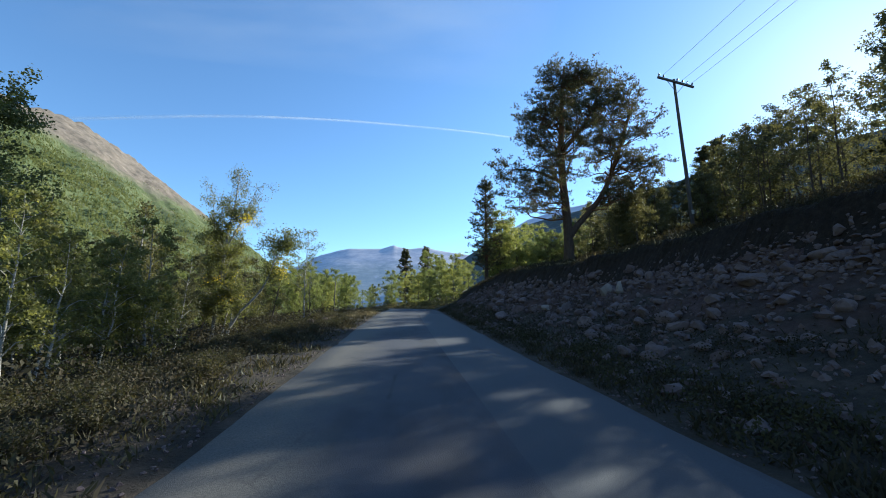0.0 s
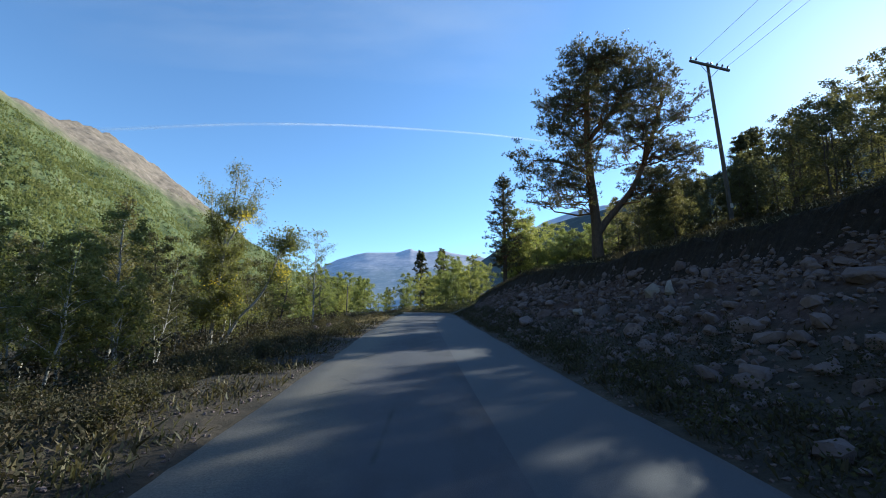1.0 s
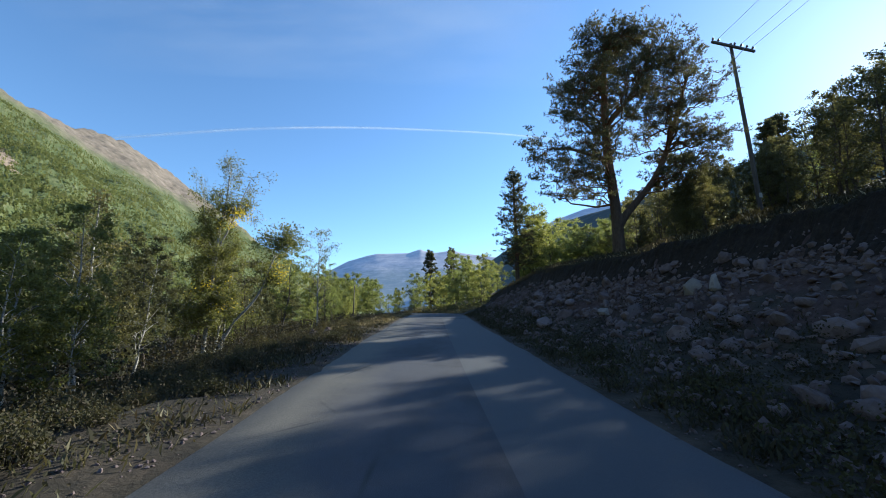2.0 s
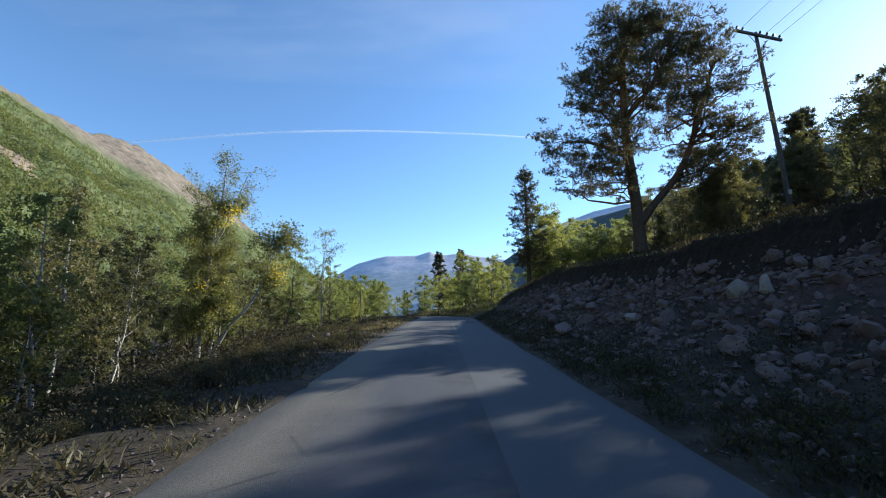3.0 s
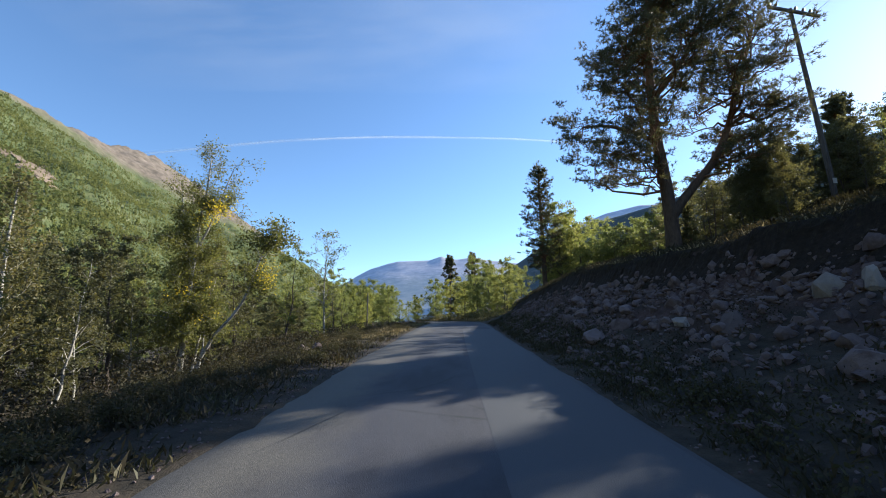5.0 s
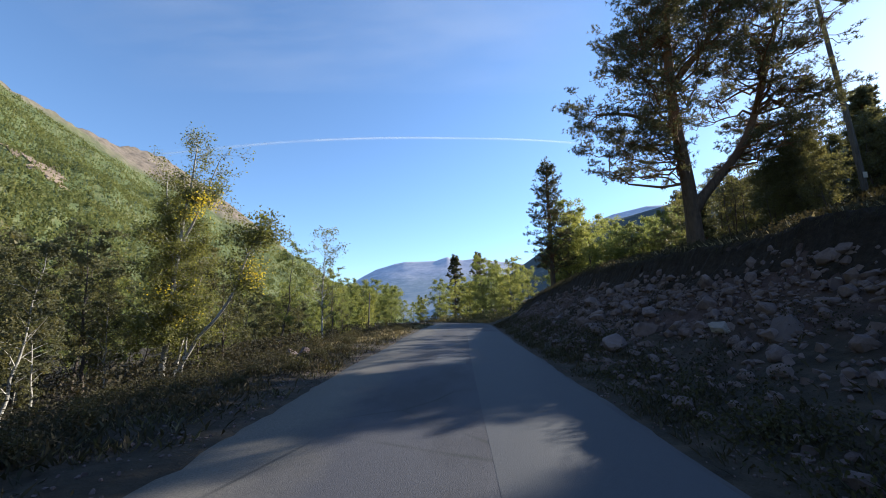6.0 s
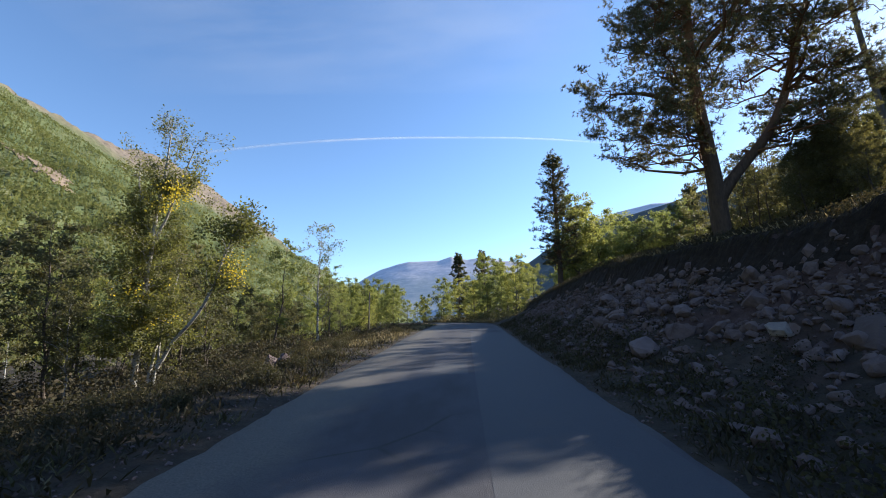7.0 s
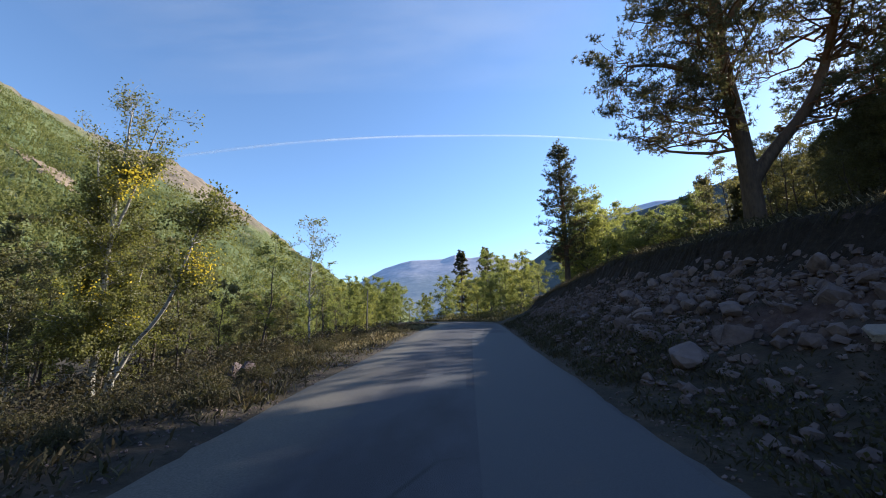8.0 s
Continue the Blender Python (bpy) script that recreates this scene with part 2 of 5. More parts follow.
M_PEAT = peat_material()
M_GROUND, M_ROAD, M_PATCH = ground_material(), road_material(), patch_material()
M_PORCELAIN = plain("brown_porcelain", (0.10, 0.055, 0.035), 0.25)
M_STEEL = plain("galvanised_steel", (0.42, 0.42, 0.43), 0.5, 0.9)
M_WIRE = plain("aluminium_wire", (0.30, 0.30, 0.31), 0.45, 0.9)
M_SIGN = plain("yellow_sign_paint", (0.65, 0.60, 0.50), 0.6)


# ---- mesh helpers ----
def mesh_np(name, verts, faces, smooth=False):
    verts, faces = np.asarray(verts, np.float32), np.asarray(faces, np.int32)
    me = bpy.data.meshes.new(name)
    m, k = faces.shape
    me.vertices.add(len(verts))
    me.vertices.foreach_set("co", verts.ravel())
    me.loops.add(m * k)
    me.loops.foreach_set("vertex_index", faces.ravel())
    me.polygons.add(m)
    me.polygons.foreach_set("loop_start", np.arange(0, m * k, k, dtype=np.int32))
    me.polygons.foreach_set("loop_total", np.full(m, k, dtype=np.int32))
    me.update(calc_edges=True)
    me.validate()
    me.polygons.foreach_set("use_smooth", np.full(m, smooth, dtype=bool))
    return me


def mesh_joined(name, pieces):
    """One mesh of many: each piece is verts, faces and a material slot."""
    vs, idx, tot, mats, n = [], [], [], [], 0
    for v, f, slot in pieces:
        vs.append(v)
        idx.append((f + n).ravel())
        tot.append(np.full(len(f), f.shape[1]))
        mats.append(np.full(len(f), slot))
        n += len(v)
    vs, idx, tot, mats = np.concatenate(vs), np.concatenate(idx), np.concatenate(tot), np.concatenate(mats)
    me = bpy.data.meshes.new(name)
    me.vertices.add(len(vs))
    me.vertices.foreach_set("co", vs.astype(np.float32).ravel())
    me.loops.add(len(idx))
    me.loops.foreach_set("vertex_index", idx.astype(np.int32))
    me.polygons.add(len(tot))
    me.polygons.foreach_set("loop_start", np.concatenate([[0], np.cumsum(tot)[:-1]]).astype(np.int32))
    me.polygons.foreach_set("loop_total", tot.astype(np.int32))
    me.polygons.foreach_set("material_index", mats.astype(np.int32))
    me.update(calc_edges=True)
    me.validate()
    return me


def arrays(me):
    """The verts and faces of a mesh whose faces all have as many corners."""
    v = np.zeros(len(me.vertices) * 3, np.float32)
    me.vertices.foreach_get("co", v)
    f = np.zeros(len(me.loops), np.int32)
    me.loops.foreach_get("vertex_index", f)
    return v.reshape(-1, 3), f.reshape(len(me.polygons), -1)


def mesh_bm(name, bm):
    me = bpy.data.meshes.new(name)
    bm.to_mesh(me)
    bm.free()
    return me


def part(name, me, material, parent=None, label=""):
    ob = new(name, me)
    if material is not None and not me.materials:
        me.materials.append(material)
    ob.parent = parent
    return tagged(ob, label)


def thing(name, place, label, category, group="", kind=""):
    ob = new(name)
    ob.location = place
    ob.empty_display_size = 0.2
    return tagged(ob, label, category, group, kind)


class Geo:
    """Gathers tubes as quads."""

    def __init__(self):
        self.v, self.f, self.n = [], [], 0

    def tube(self, pts, radii, sides):
        pts = np.asarray(pts, float)
        tang = np.gradient(pts, axis=0)
        tang /= np.linalg.norm(tang, axis=1)[:, None] + 1e-9
        ref = np.where(np.abs(tang[:, 2:3]) > 0.9, np.array([[1.0, 0, 0]]), np.array([[0, 0, 1.0]]))
        a = np.cross(tang, ref)
        a /= np.linalg.norm(a, axis=1)[:, None] + 1e-9
        for i in range(1, len(a)):                       # keep the rings from twisting
            p = a[i - 1] - tang[i] * np.dot(a[i - 1], tang[i])
            a[i] = p / (np.linalg.norm(p) + 1e-9)
        b = np.cross(tang, a)
        ang = np.arange(sides) * 2 * np.pi / sides
        ring = pts[:, None, :] + np.asarray(radii, float)[:, None, None] * (np.cos(ang)[None, :, None] * a[:, None, :] + np.sin(ang)[None, :, None] * b[:, None, :])
        m = len(pts)
        i, j = np.meshgrid(np.arange(m - 1), np.arange(sides), indexing="ij")
        k = (j + 1) % sides
        q = np.stack([i * sides + j, i * sides + k, (i + 1) * sides + k, (i + 1) * sides + j], -1).reshape(-1, 4) + self.n
        self.v.append(ring.reshape(-1, 3))
        self.f.append(q)
        self.n += m * sides

    def mesh(self, name):
        return mesh_np(name, np.concatenate(self.v), np.concatenate(self.f), True)


def unit(v):
    return v / (np.linalg.norm(v, axis=-1, keepdims=True) + 1e-9)


def leaf_mesh(name, centres, size, rng, flat=0.0, simple=False):
    """Small folded rhombic leaves."""
    c = np.asarray(centres)
    n = len(c)
    a = unit(rng.normal(size=(n, 3)) * np.array([1, 1, 1 - flat]))
    b = unit(np.cross(a, unit(rng.normal(size=(n, 3)))))
    up = np.cross(a, b)
    s = (size * rng.uniform(0.6, 1.3, n))[:, None]
    if simple:
        v = np.stack([c - a * s * 0.5 + b * s * 0.35, c - a * s * 0.4 - b * s * 0.4, c + a * s * 0.6], 1).reshape(-1, 3)
        return mesh_np(name, v, np.arange(3 * n).reshape(n, 3))
    v = np.stack([c - a * s * 0.5, c + b * s * 0.38 + up * s * 0.1, c + a * s * 0.6, c - b * s * 0.38 + up * s * 0.1], 1).reshape(-1, 3)
    return mesh_np(name, v, np.arange(4 * n).reshape(n, 4))


def tuft_mesh(name, centres, ways, length, width, rng, count):
    """Bundles of narrow needles round the twig ends."""
    c = np.repeat(np.asarray(centres), count, 0)
    w = np.repeat(np.asarray(ways), count, 0)
    n = len(c)
    d = unit(w * 0.55 + rng.normal(size=(n, 3)) * 0.75 + np.array([0, 0, 0.25]))
    side = unit(np.cross(d, rng.normal(size=(n, 3))))
    s = (length * rng.uniform(0.7, 1.3, n))[:, None]
    v = np.stack([c + side * width, c - side * width, c + d * s], 1).reshape(-1, 3)
    return mesh_np(name, v, np.arange(3 * n).reshape(n, 3))


def bend(p0, p1, n, sag, rng, wob):
    """A path from p0 to p1 that bows by sag upwards and wanders."""
    p0, p1 = np.asarray(p0, float), np.asarray(p1, float)
    s = np.linspace(0, 1, n)[:, None]
    length = np.linalg.norm(p1 - p0)
    w = np.cumsum(rng.normal(size=(n, 3)), 0)
    w = (w - s * w[-1]) * wob * length / n
    w[0] = 0
    return p0 + (p1 - p0) * s + np.array([0, 0, 1.0]) * (4 * s * (1 - s) * sag * length) + w


# ---- the lie of the land ----
def road_z(y):
    y = np.asarray(y, float)
    far = np.clip(y - 24, 0, None)
    return 0.009 + 0.0523 * np.minimum(y, 24) + 24 * (1 - np.exp(-far / 24)) * 0.0523 - 0.00004 * np.clip(y - 45, 0, 400) ** 2 * np.exp(-np.clip(y - 45, 0, 400) / 90)


def road_x(y):
    y = np.asarray(y, float)
    return 0.60 + 0.0006 * np.clip(y, 0, 36) ** 2 - 0.020 * np.clip(y - 39, 0, 60) ** 2


BANK_V = (2.0, 2.45, 3.2, 4.2, 5.0, 5.6, 5.95, 6.12, 6.3)
BANK_Z = (0.0, 0.02, 0.18, 0.54, 1.04, 1.46, 1.88, 2.36, 2.42)
BANK_FAR = (0.0, 0.04, 0.38, 0.80, 1.22, 1.60, 1.94, 2.36, 2.42)
BANK_W = ((-10, 2, 11.5, 12.4, 13.1, 14.2, 17.5, 30, 60), (6.7, 6.5, 5.6, 5.45, 5.12, 4.93, 4.5, 4.0, 4.3))


def fbm(x, y, scale, octaves=4):
    """Cheap value noise on arrays, 0 in the mean."""
    total, amp = 0.0, 1.0
    for o in range(octaves):
        f = scale * 2 ** o
        total = total + amp * (np.sin(x * f * 1.7 + 1.3 * np.sin(y * f * 1.1 + o) + o * 2.1) * np.sin(y * f * 1.9 + 1.7 * np.sin(x * f * 0.9 + 2 * o) + o))
        amp *= 0.5
    return total * 0.6


def crest_u(y):
    w = np.interp(y, *BANK_W)
    return 2 + 4.2 * (w - 2) / 3


def land(x, y):
    """Height of the ground."""
    x, y = np.asarray(x, float), np.asarray(y, float)
    u = x - road_x(np.minimum(y, 60))
    w = np.interp(y, *BANK_W)
    v = 2 + (u - 2) * 3 / (w - 2)
    high = np.interp(y, (-40, 8.5, 10, 13, 22, 37, 60, 120), (1.3, 1.25, 1.2, 1.03, 1.0, 0.62, 0.5, 0.4))
    high = high * (1 - 0.85 * np.clip((y - 38) / 6, 0, 1) * np.clip((15 - u) / 8, 0, 1))   # the bank runs out at the bend
    uc = crest_u(y)
    later = np.clip((y - 13.4) / 2, 0, 1)
    right = np.interp(v, BANK_V, BANK_Z) * (1 - later) + np.interp(v, BANK_V, BANK_FAR) * later
    over = np.clip(u - uc, 0, None)
    right = (right + 0.20 * np.minimum(over, 3.5) + 0.27 * np.clip(over - 3.5, 0, 90)) * high
    left = np.interp(-u, (2, 2.5, 3.2, 4.2, 6.0, 9.0, 14, 26, 60, 130, 300, 4000), (0, 0.02, 0.02, -0.14, -0.55, -1.0, -1.7, -3.2, -6.5, -9, -6, -6))
    z = road_z(y) + np.where(u > 0, right, left)
    on_bank = np.clip((np.abs(u) - 2.2) / 0.8, 0, 1)
    z = z + on_bank * (0.07 * fbm(x, y, 1.1) + 0.25 * fbm(x + 7, y, 0.23) * np.clip(np.abs(u) / 10, 0, 3))
    steep = np.clip(1 - np.abs(v - 4.6) / 1.8, 0, 1) * (u > 0)
    z = z + steep * (0.10 * fbm(x, y * 0.9, 2.6, 3))
    return z - 0.06 * np.clip((1.98 - np.abs(u)) / 0.18, 0, 1) + 0.012


def ground_at(x, y):
    return float(land(x, y))


def spaced(lo, fine_lo, fine_hi, hi, step, grow):
    mid = list(np.arange(fine_lo, fine_hi + step / 2, step))
    out, s, p = [], step, mid[-1]
    while p < hi:
        s *= grow
        p += s
        out.append(p)
    back, s, p = [], step, mid[0]
    while p > lo:
        s *= grow
        p -= s
        back.append(p)
    return np.array(back[::-1] + mid + out)


def sheet(xs, ys, heights):
    gx, gy = np.meshgrid(xs, ys)
    v = np.stack([gx, gy, heights(gx, gy)], -1).reshape(-1, 3)
    nx, ny = len(xs), len(ys)
    i, j = np.meshgrid(np.arange(ny - 1), np.arange(nx - 1), indexing="ij")
    a = i * nx + j
    return v, np.stack([a, a + 1, a + nx + 1, a + nx], -1).reshape(-1, 4)


gv, gf = sheet(spaced(-3500, -8, 11, 3500, 0.18, 1.10), spaced(-1500, 3, 34, 4600, 0.18, 1.10), land)
ground = part("ground", mesh_np("ground", gv, gf, True), M_GROUND)
tagged(ground, "heath ground with a stony earth bank along the road", "ground", kind="structure")


ROAD_U = (-2.12, -2.02, -1.6, -0.8, -0.35, 0, 0.3, 0.42, 0.8, 1.2, 1.6, 1.9, 2.02, 2.12)


def make_road():
    rng = np.random.default_rng(5)
    ys = np.concatenate([np.arange(-60, 0, 1.0), np.arange(0, 45, 0.2), np.arange(45, 75, 0.5)])
    us = np.array(ROAD_U)
    v, uv = [], []
    for y in ys:
        dl, dr = 0.13 * fbm(y, 3.0, 0.35, 5) + rng.normal() * 0.025, 0.08 * fbm(y, 9.0, 0.35, 5) + rng.normal() * 0.015
        for k, u in enumerate(us):
            w = u + (dl if k < 2 else dr if k > 11 else 0)
            z = float(road_z(y)) + 0.03 * (1 - (u / 2.1) ** 2) + 0.006 * float(fbm(w * 3, y, 0.6))
            if k in (0, 13):
                z -= 0.07
            v.append((float(road_x(y)) + w, y, z))
            uv.append((w, y))
    n, m = len(us), len(ys)
    f = [(i * n + j, i * n + j + 1, (i + 1) * n + j + 1, (i + 1) * n + j) for i in range(m - 1) for j in range(n - 1)]
    me = mesh_np("road", v, f, True)
    layer = me.uv_layers.new(name="across")
    idx = np.zeros(len(me.loops), np.int32)
    me.loops.foreach_get("vertex_index", idx)
    layer.data.foreach_set("uv", np.array(uv, np.float32)[idx].ravel())
    road = part("road", me, M_ROAD)
    return tagged(road, "narrow worn grey asphalt road with dusty gravel shoulders", "road", kind="structure")


road = make_road()


def make_patch(u0, u1, y0, y1):
    """A repair laid over the old asphalt."""
    ys = np.arange(y0, y1 + 0.01, 0.2)
    us = [u for u in ROAD_U if u0 - 0.001 < u < u1 + 0.001]
    n, v = len(us), []
    for i, y in enumerate(ys):
        for k, u in enumerate(us):
            edge = k in (0, n - 1) or i in (0, len(ys) - 1)
            z = float(road_z(y)) + 0.03 * (1 - (u / 2.1) ** 2) + 0.006 * float(fbm(u * 3, y, 0.6)) + (0.0015 if edge else 0.006)
            v.append((float(road_x(y)) + u, y, z))
    f = [(i * n + j, i * n + j + 1, i * n + j + n + 1, i * n + j + n) for i in range(len(ys) - 1) for j in range(n - 1)]
    return part("repair_patch", mesh_np("repair_patch", v, f, True), M_PATCH, road, "smoother asphalt repair strip")


make_patch(0.42, 1.9, 0.0, 26.0)
make_patch(-0.35, 0.30, 15.2, 16.6)


# ---- mountains, sky streaks ----
def mountain(name, ridge, foot, material, label, seed, rough, rows=40, back=0.35):
    """ridge: azimuth, elevation, distance in turn; foot: share of the distance at which the slope begins."""
    rng = np.random.default_rng(seed)
    az0, el0, d0 = np.array(ridge, float).T
    az = np.linspace(az0[0], az0[-1], 260)
    el, d = np.interp(az, az0, el0), np.interp(az, az0, d0)
    even = el.copy()
    for _ in range(120):
        even[1:-1] = 0.25 * even[:-2] + 0.5 * even[1:-1] + 0.25 * even[2:]
    top = 1.6 + d * np.tan(np.radians(even))
    crag = d * (np.tan(np.radians(el)) - np.tan(np.radians(even)))
    v = []
    for r in range(rows + 1 + 6):
        s = min(r / rows, 1.0)
        back_s = max(0, r - rows) / 6
        dist = d * (foot + (1 - foot) * s + back * back_s)
        x, y = dist * np.sin(np.radians(az)), dist * np.cos(np.radians(az))
        z = -25 + (top + 25) * (s ** 1.15) - back_s * 0.6 * top + crag * s ** 9 * (1 - back_s)
        amp = rough * d * (0.25 + s) * (1 - 0.75 * (s == 1.0))
        z = z + amp * fbm(x / d.mean() * 9, y / d.mean() * 9, 1.0, 6) * np.clip(s * 3, 0, 1)
        v.append(np.stack([x, y, z], -1))
    v = np.concatenate(v)
    n, m = len(az), rows + 7
    i, j = np.meshgrid(np.arange(m - 1), np.arange(n - 1), indexing="ij")
    a = i * n + j
    f = np.stack([a, a + 1, a + n + 1, a + n], -1).reshape(-1, 4)
    ob = part(name, mesh_np(name, v, f, True), material)
    return tagged(ob, label, "mountain", kind="structure")


GREENS = ((0.052, 0.070, 0.029), (0.094, 0.114, 0.044), (0.155, 0.158, 0.074))
M_HILL = mountain_material("hillside", GREENS, ((0.085, 0.070, 0.056), (0.265, 0.210, 0.165)), (0.13, 0.118, 0.102), 366, 26, 0.09, lower=(640, 900, 112))
# The last number is the blue haze glow painted onto the far slopes.
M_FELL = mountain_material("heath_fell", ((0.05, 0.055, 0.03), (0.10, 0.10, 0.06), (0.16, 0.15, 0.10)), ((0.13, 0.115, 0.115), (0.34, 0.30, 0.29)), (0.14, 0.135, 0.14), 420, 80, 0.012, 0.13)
M_RIDGE = mountain_material("wooded_ridge", ((0.012, 0.018, 0.012), (0.022, 0.029, 0.017), (0.04, 0.044, 0.025)), ((0.08, 0.075, 0.06), (0.15, 0.14, 0.12)), (0.07, 0.07, 0.065), 560, 60, 0.02, 0.018)


M_SCREE = mountain_material("bare_scree", ((0.16, 0.12, 0.088), (0.23, 0.175, 0.13), (0.30, 0.235, 0.18)), ((0.16, 0.12, 0.088), (0.28, 0.215, 0.165)), (0.11, 0.088, 0.068), 900, 30, 0.15)
HILL_ROWS = 105


def left_mountain():
    """The valley's long wall: its crest runs beside the road."""
    rng = np.random.default_rng(9)
    ys = np.concatenate([np.arange(-900, 150, 50.0), np.arange(150, 1400, 5.5), np.arange(1400, 3200, 14.0)])
    crest = np.interp(ys, (-900, 300, 587, 700, 790, 840, 928, 1017, 1165, 1350, 1741, 2220, 2787, 3200), (430, 405, 380, 376, 384, 400, 413, 413, 397, 365, 316, 275, 262, 230))
    rows, v = HILL_ROWS, []
    for r in range(rows + 5):
        s = min(r / rows, 1.0)
        b = max(0, r - rows) / 4
        x = -130 - 570 * s - 300 * b + 14 * fbm(ys * 0.01, r * 0.15, 1.0) * (1 - s)
        z = -12 + (crest + 12) * (0.35 * s + 0.65 * s ** 1.25) - 60 * b
        rough = 17 * np.sin(np.pi * min(s, 0.97)) + 3.5
        z = z + rough * fbm(ys * 0.012 + 4, x * 0.012, 1.0, 6)
        z = z + 4.5 * max(0.0, s - 0.78) / 0.22 * fbm(ys * 0.045 + 2, x * 0.05, 1.0, 4)
        wooded = np.clip((0.80 - s + 0.08 * fbm(ys * 0.008, x * 0.01, 1.0, 3)) * 9, 0.15, 1)
        z = z + wooded * rng.normal(size=len(ys)) * 1.0
        v.append(np.stack([np.full_like(ys, 1.0) * x + rng.normal(size=len(ys)) * 1.0 * (s < 1), ys, z], -1))
    v = np.concatenate(v)
    n, m = len(ys), rows + 5
    i, j = np.meshgrid(np.arange(m - 1), np.arange(n - 1), indexing="ij")
    a = i * n + j
    f = np.stack([a, a + n, a + n + 1, a + 1], -1).reshape(-1, 4)
    ob = part("mountain_west", mesh_np("mountain_west", v, f, True), M_HILL)
    tagged(ob, "sunlit wooded valley side with a bare brown crest", "mountain", kind="structure")
    return v.reshape(m, n, 3)


hill = left_mountain()
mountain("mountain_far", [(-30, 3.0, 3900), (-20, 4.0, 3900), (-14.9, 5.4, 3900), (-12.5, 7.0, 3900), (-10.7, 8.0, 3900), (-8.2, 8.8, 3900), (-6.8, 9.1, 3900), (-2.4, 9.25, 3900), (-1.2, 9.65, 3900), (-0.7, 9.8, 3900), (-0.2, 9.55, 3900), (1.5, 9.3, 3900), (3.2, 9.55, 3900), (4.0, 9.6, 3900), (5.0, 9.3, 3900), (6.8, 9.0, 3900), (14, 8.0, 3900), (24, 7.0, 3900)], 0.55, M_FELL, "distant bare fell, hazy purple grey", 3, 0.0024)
mountain("mountain_ridge", [(4.6, 4.2, 2500), (6.6, 6.4, 2450), (9.9, 8.6, 2350), (14.6, 11.4, 2250), (18, 12.6, 2150), (22, 13.6, 2050), (28, 14.7, 1900), (33.7, 16.0, 1750), (43, 17.6, 1600), (56, 18.0, 1450), (75, 18, 1350), (110, 17, 1300)], 0.42, M_RIDGE, "dark wooded mountain ridge in shade", 5, 0.005)
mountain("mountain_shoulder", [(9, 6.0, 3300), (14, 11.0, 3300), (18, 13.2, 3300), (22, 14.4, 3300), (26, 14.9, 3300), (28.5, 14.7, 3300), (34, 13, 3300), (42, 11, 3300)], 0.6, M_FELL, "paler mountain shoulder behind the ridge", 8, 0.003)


def ribbon(name, p0, p1, across, material, label, category, segs=60):
    p0, p1, across = Vector(p0), Vector(p1), Vector(across)
    v, uv, f = [], [], []
    for i in range(segs + 1):
        s = i / segs
        for k in range(5):
            q = k / 4
            lift = math.sin(math.pi * q) * 0.1 * across.length
            v.append(p0.lerp(p1, s) + across * (q - 0.5) + Vector((0, 0, lift)))
            uv.append((s, q))
    for i in range(segs):
        for k in range(4):
            a = i * 5 + k
            f.append((a, a + 1, a + 6, a + 5))
    me = mesh_np(name, [tuple(p) for p in v], f, True)
    layer = me.uv_layers.new(name="span")
    for loop in me.loops:
        layer.data[loop.index].uv = uv[loop.vertex_index]
    return tagged(part(name, me, material), label, category, kind="structure")


M_TRAIL = cloud_material("vapour", 0.35, 0.0025, (1, 1, 1), 0.05, 0.6, 0.9)
M_CIRRUS = cloud_material("cirrus", 0.26, 0.0013, (0.45, 1.6, 1), 0.36, 0.75, 0.7)


def contrail():
    """A vapour trail, bowed a little by the wind."""
    az = np.linspace(-66, 32, 71)
    el = np.interp(az, (-66, -50, -40, -30, -25, -17, -9, -1, 8, 14, 26, 32), (9.0, 15.5, 19.2, 22.5, 24.0, 25.3, 26.2, 26.2, 25.8, 25.1, 22.2, 20.4))
    for _ in range(30):
        el[1:-1] = 0.25 * el[:-2] + 0.5 * el[1:-1] + 0.25 * el[2:]
    v, uv = [], []
    for k in range(71):
        for q in (0.0, 0.25, 0.5, 0.75, 1.0):
            a, e = radians(az[k]), radians(el[k] + (q - 0.5) * (0.62 - 0.24 * k / 70))
            d = 3300 - 40 * math.sin(math.pi * q)
            v.append((d * math.sin(a) * math.cos(e), d * math.cos(a) * math.cos(e), 1.5 + d * math.sin(e)))
            uv.append((k / 70, q))
    f = [(k * 5 + q, k * 5 + q + 1, k * 5 + q + 6, k * 5 + q + 5) for k in range(70) for q in range(4)]
    me = mesh_np("contrail", v, f, True)
    layer = me.uv_layers.new(name="span")
    for loop in me.loops:
        layer.data[loop.index].uv = uv[loop.vertex_index]
    tagged(part("contrail", me, M_TRAIL), "thin white aircraft vapour trail across the sky", "contrail", kind="structure")


contrail()
ribbon("cirrus_cloud", (-2300, 1750, 1600), (900, 2000, 1650), (250, 1500, 0), M_CIRRUS, "faint streaky veil of high cirrus", "cloud")


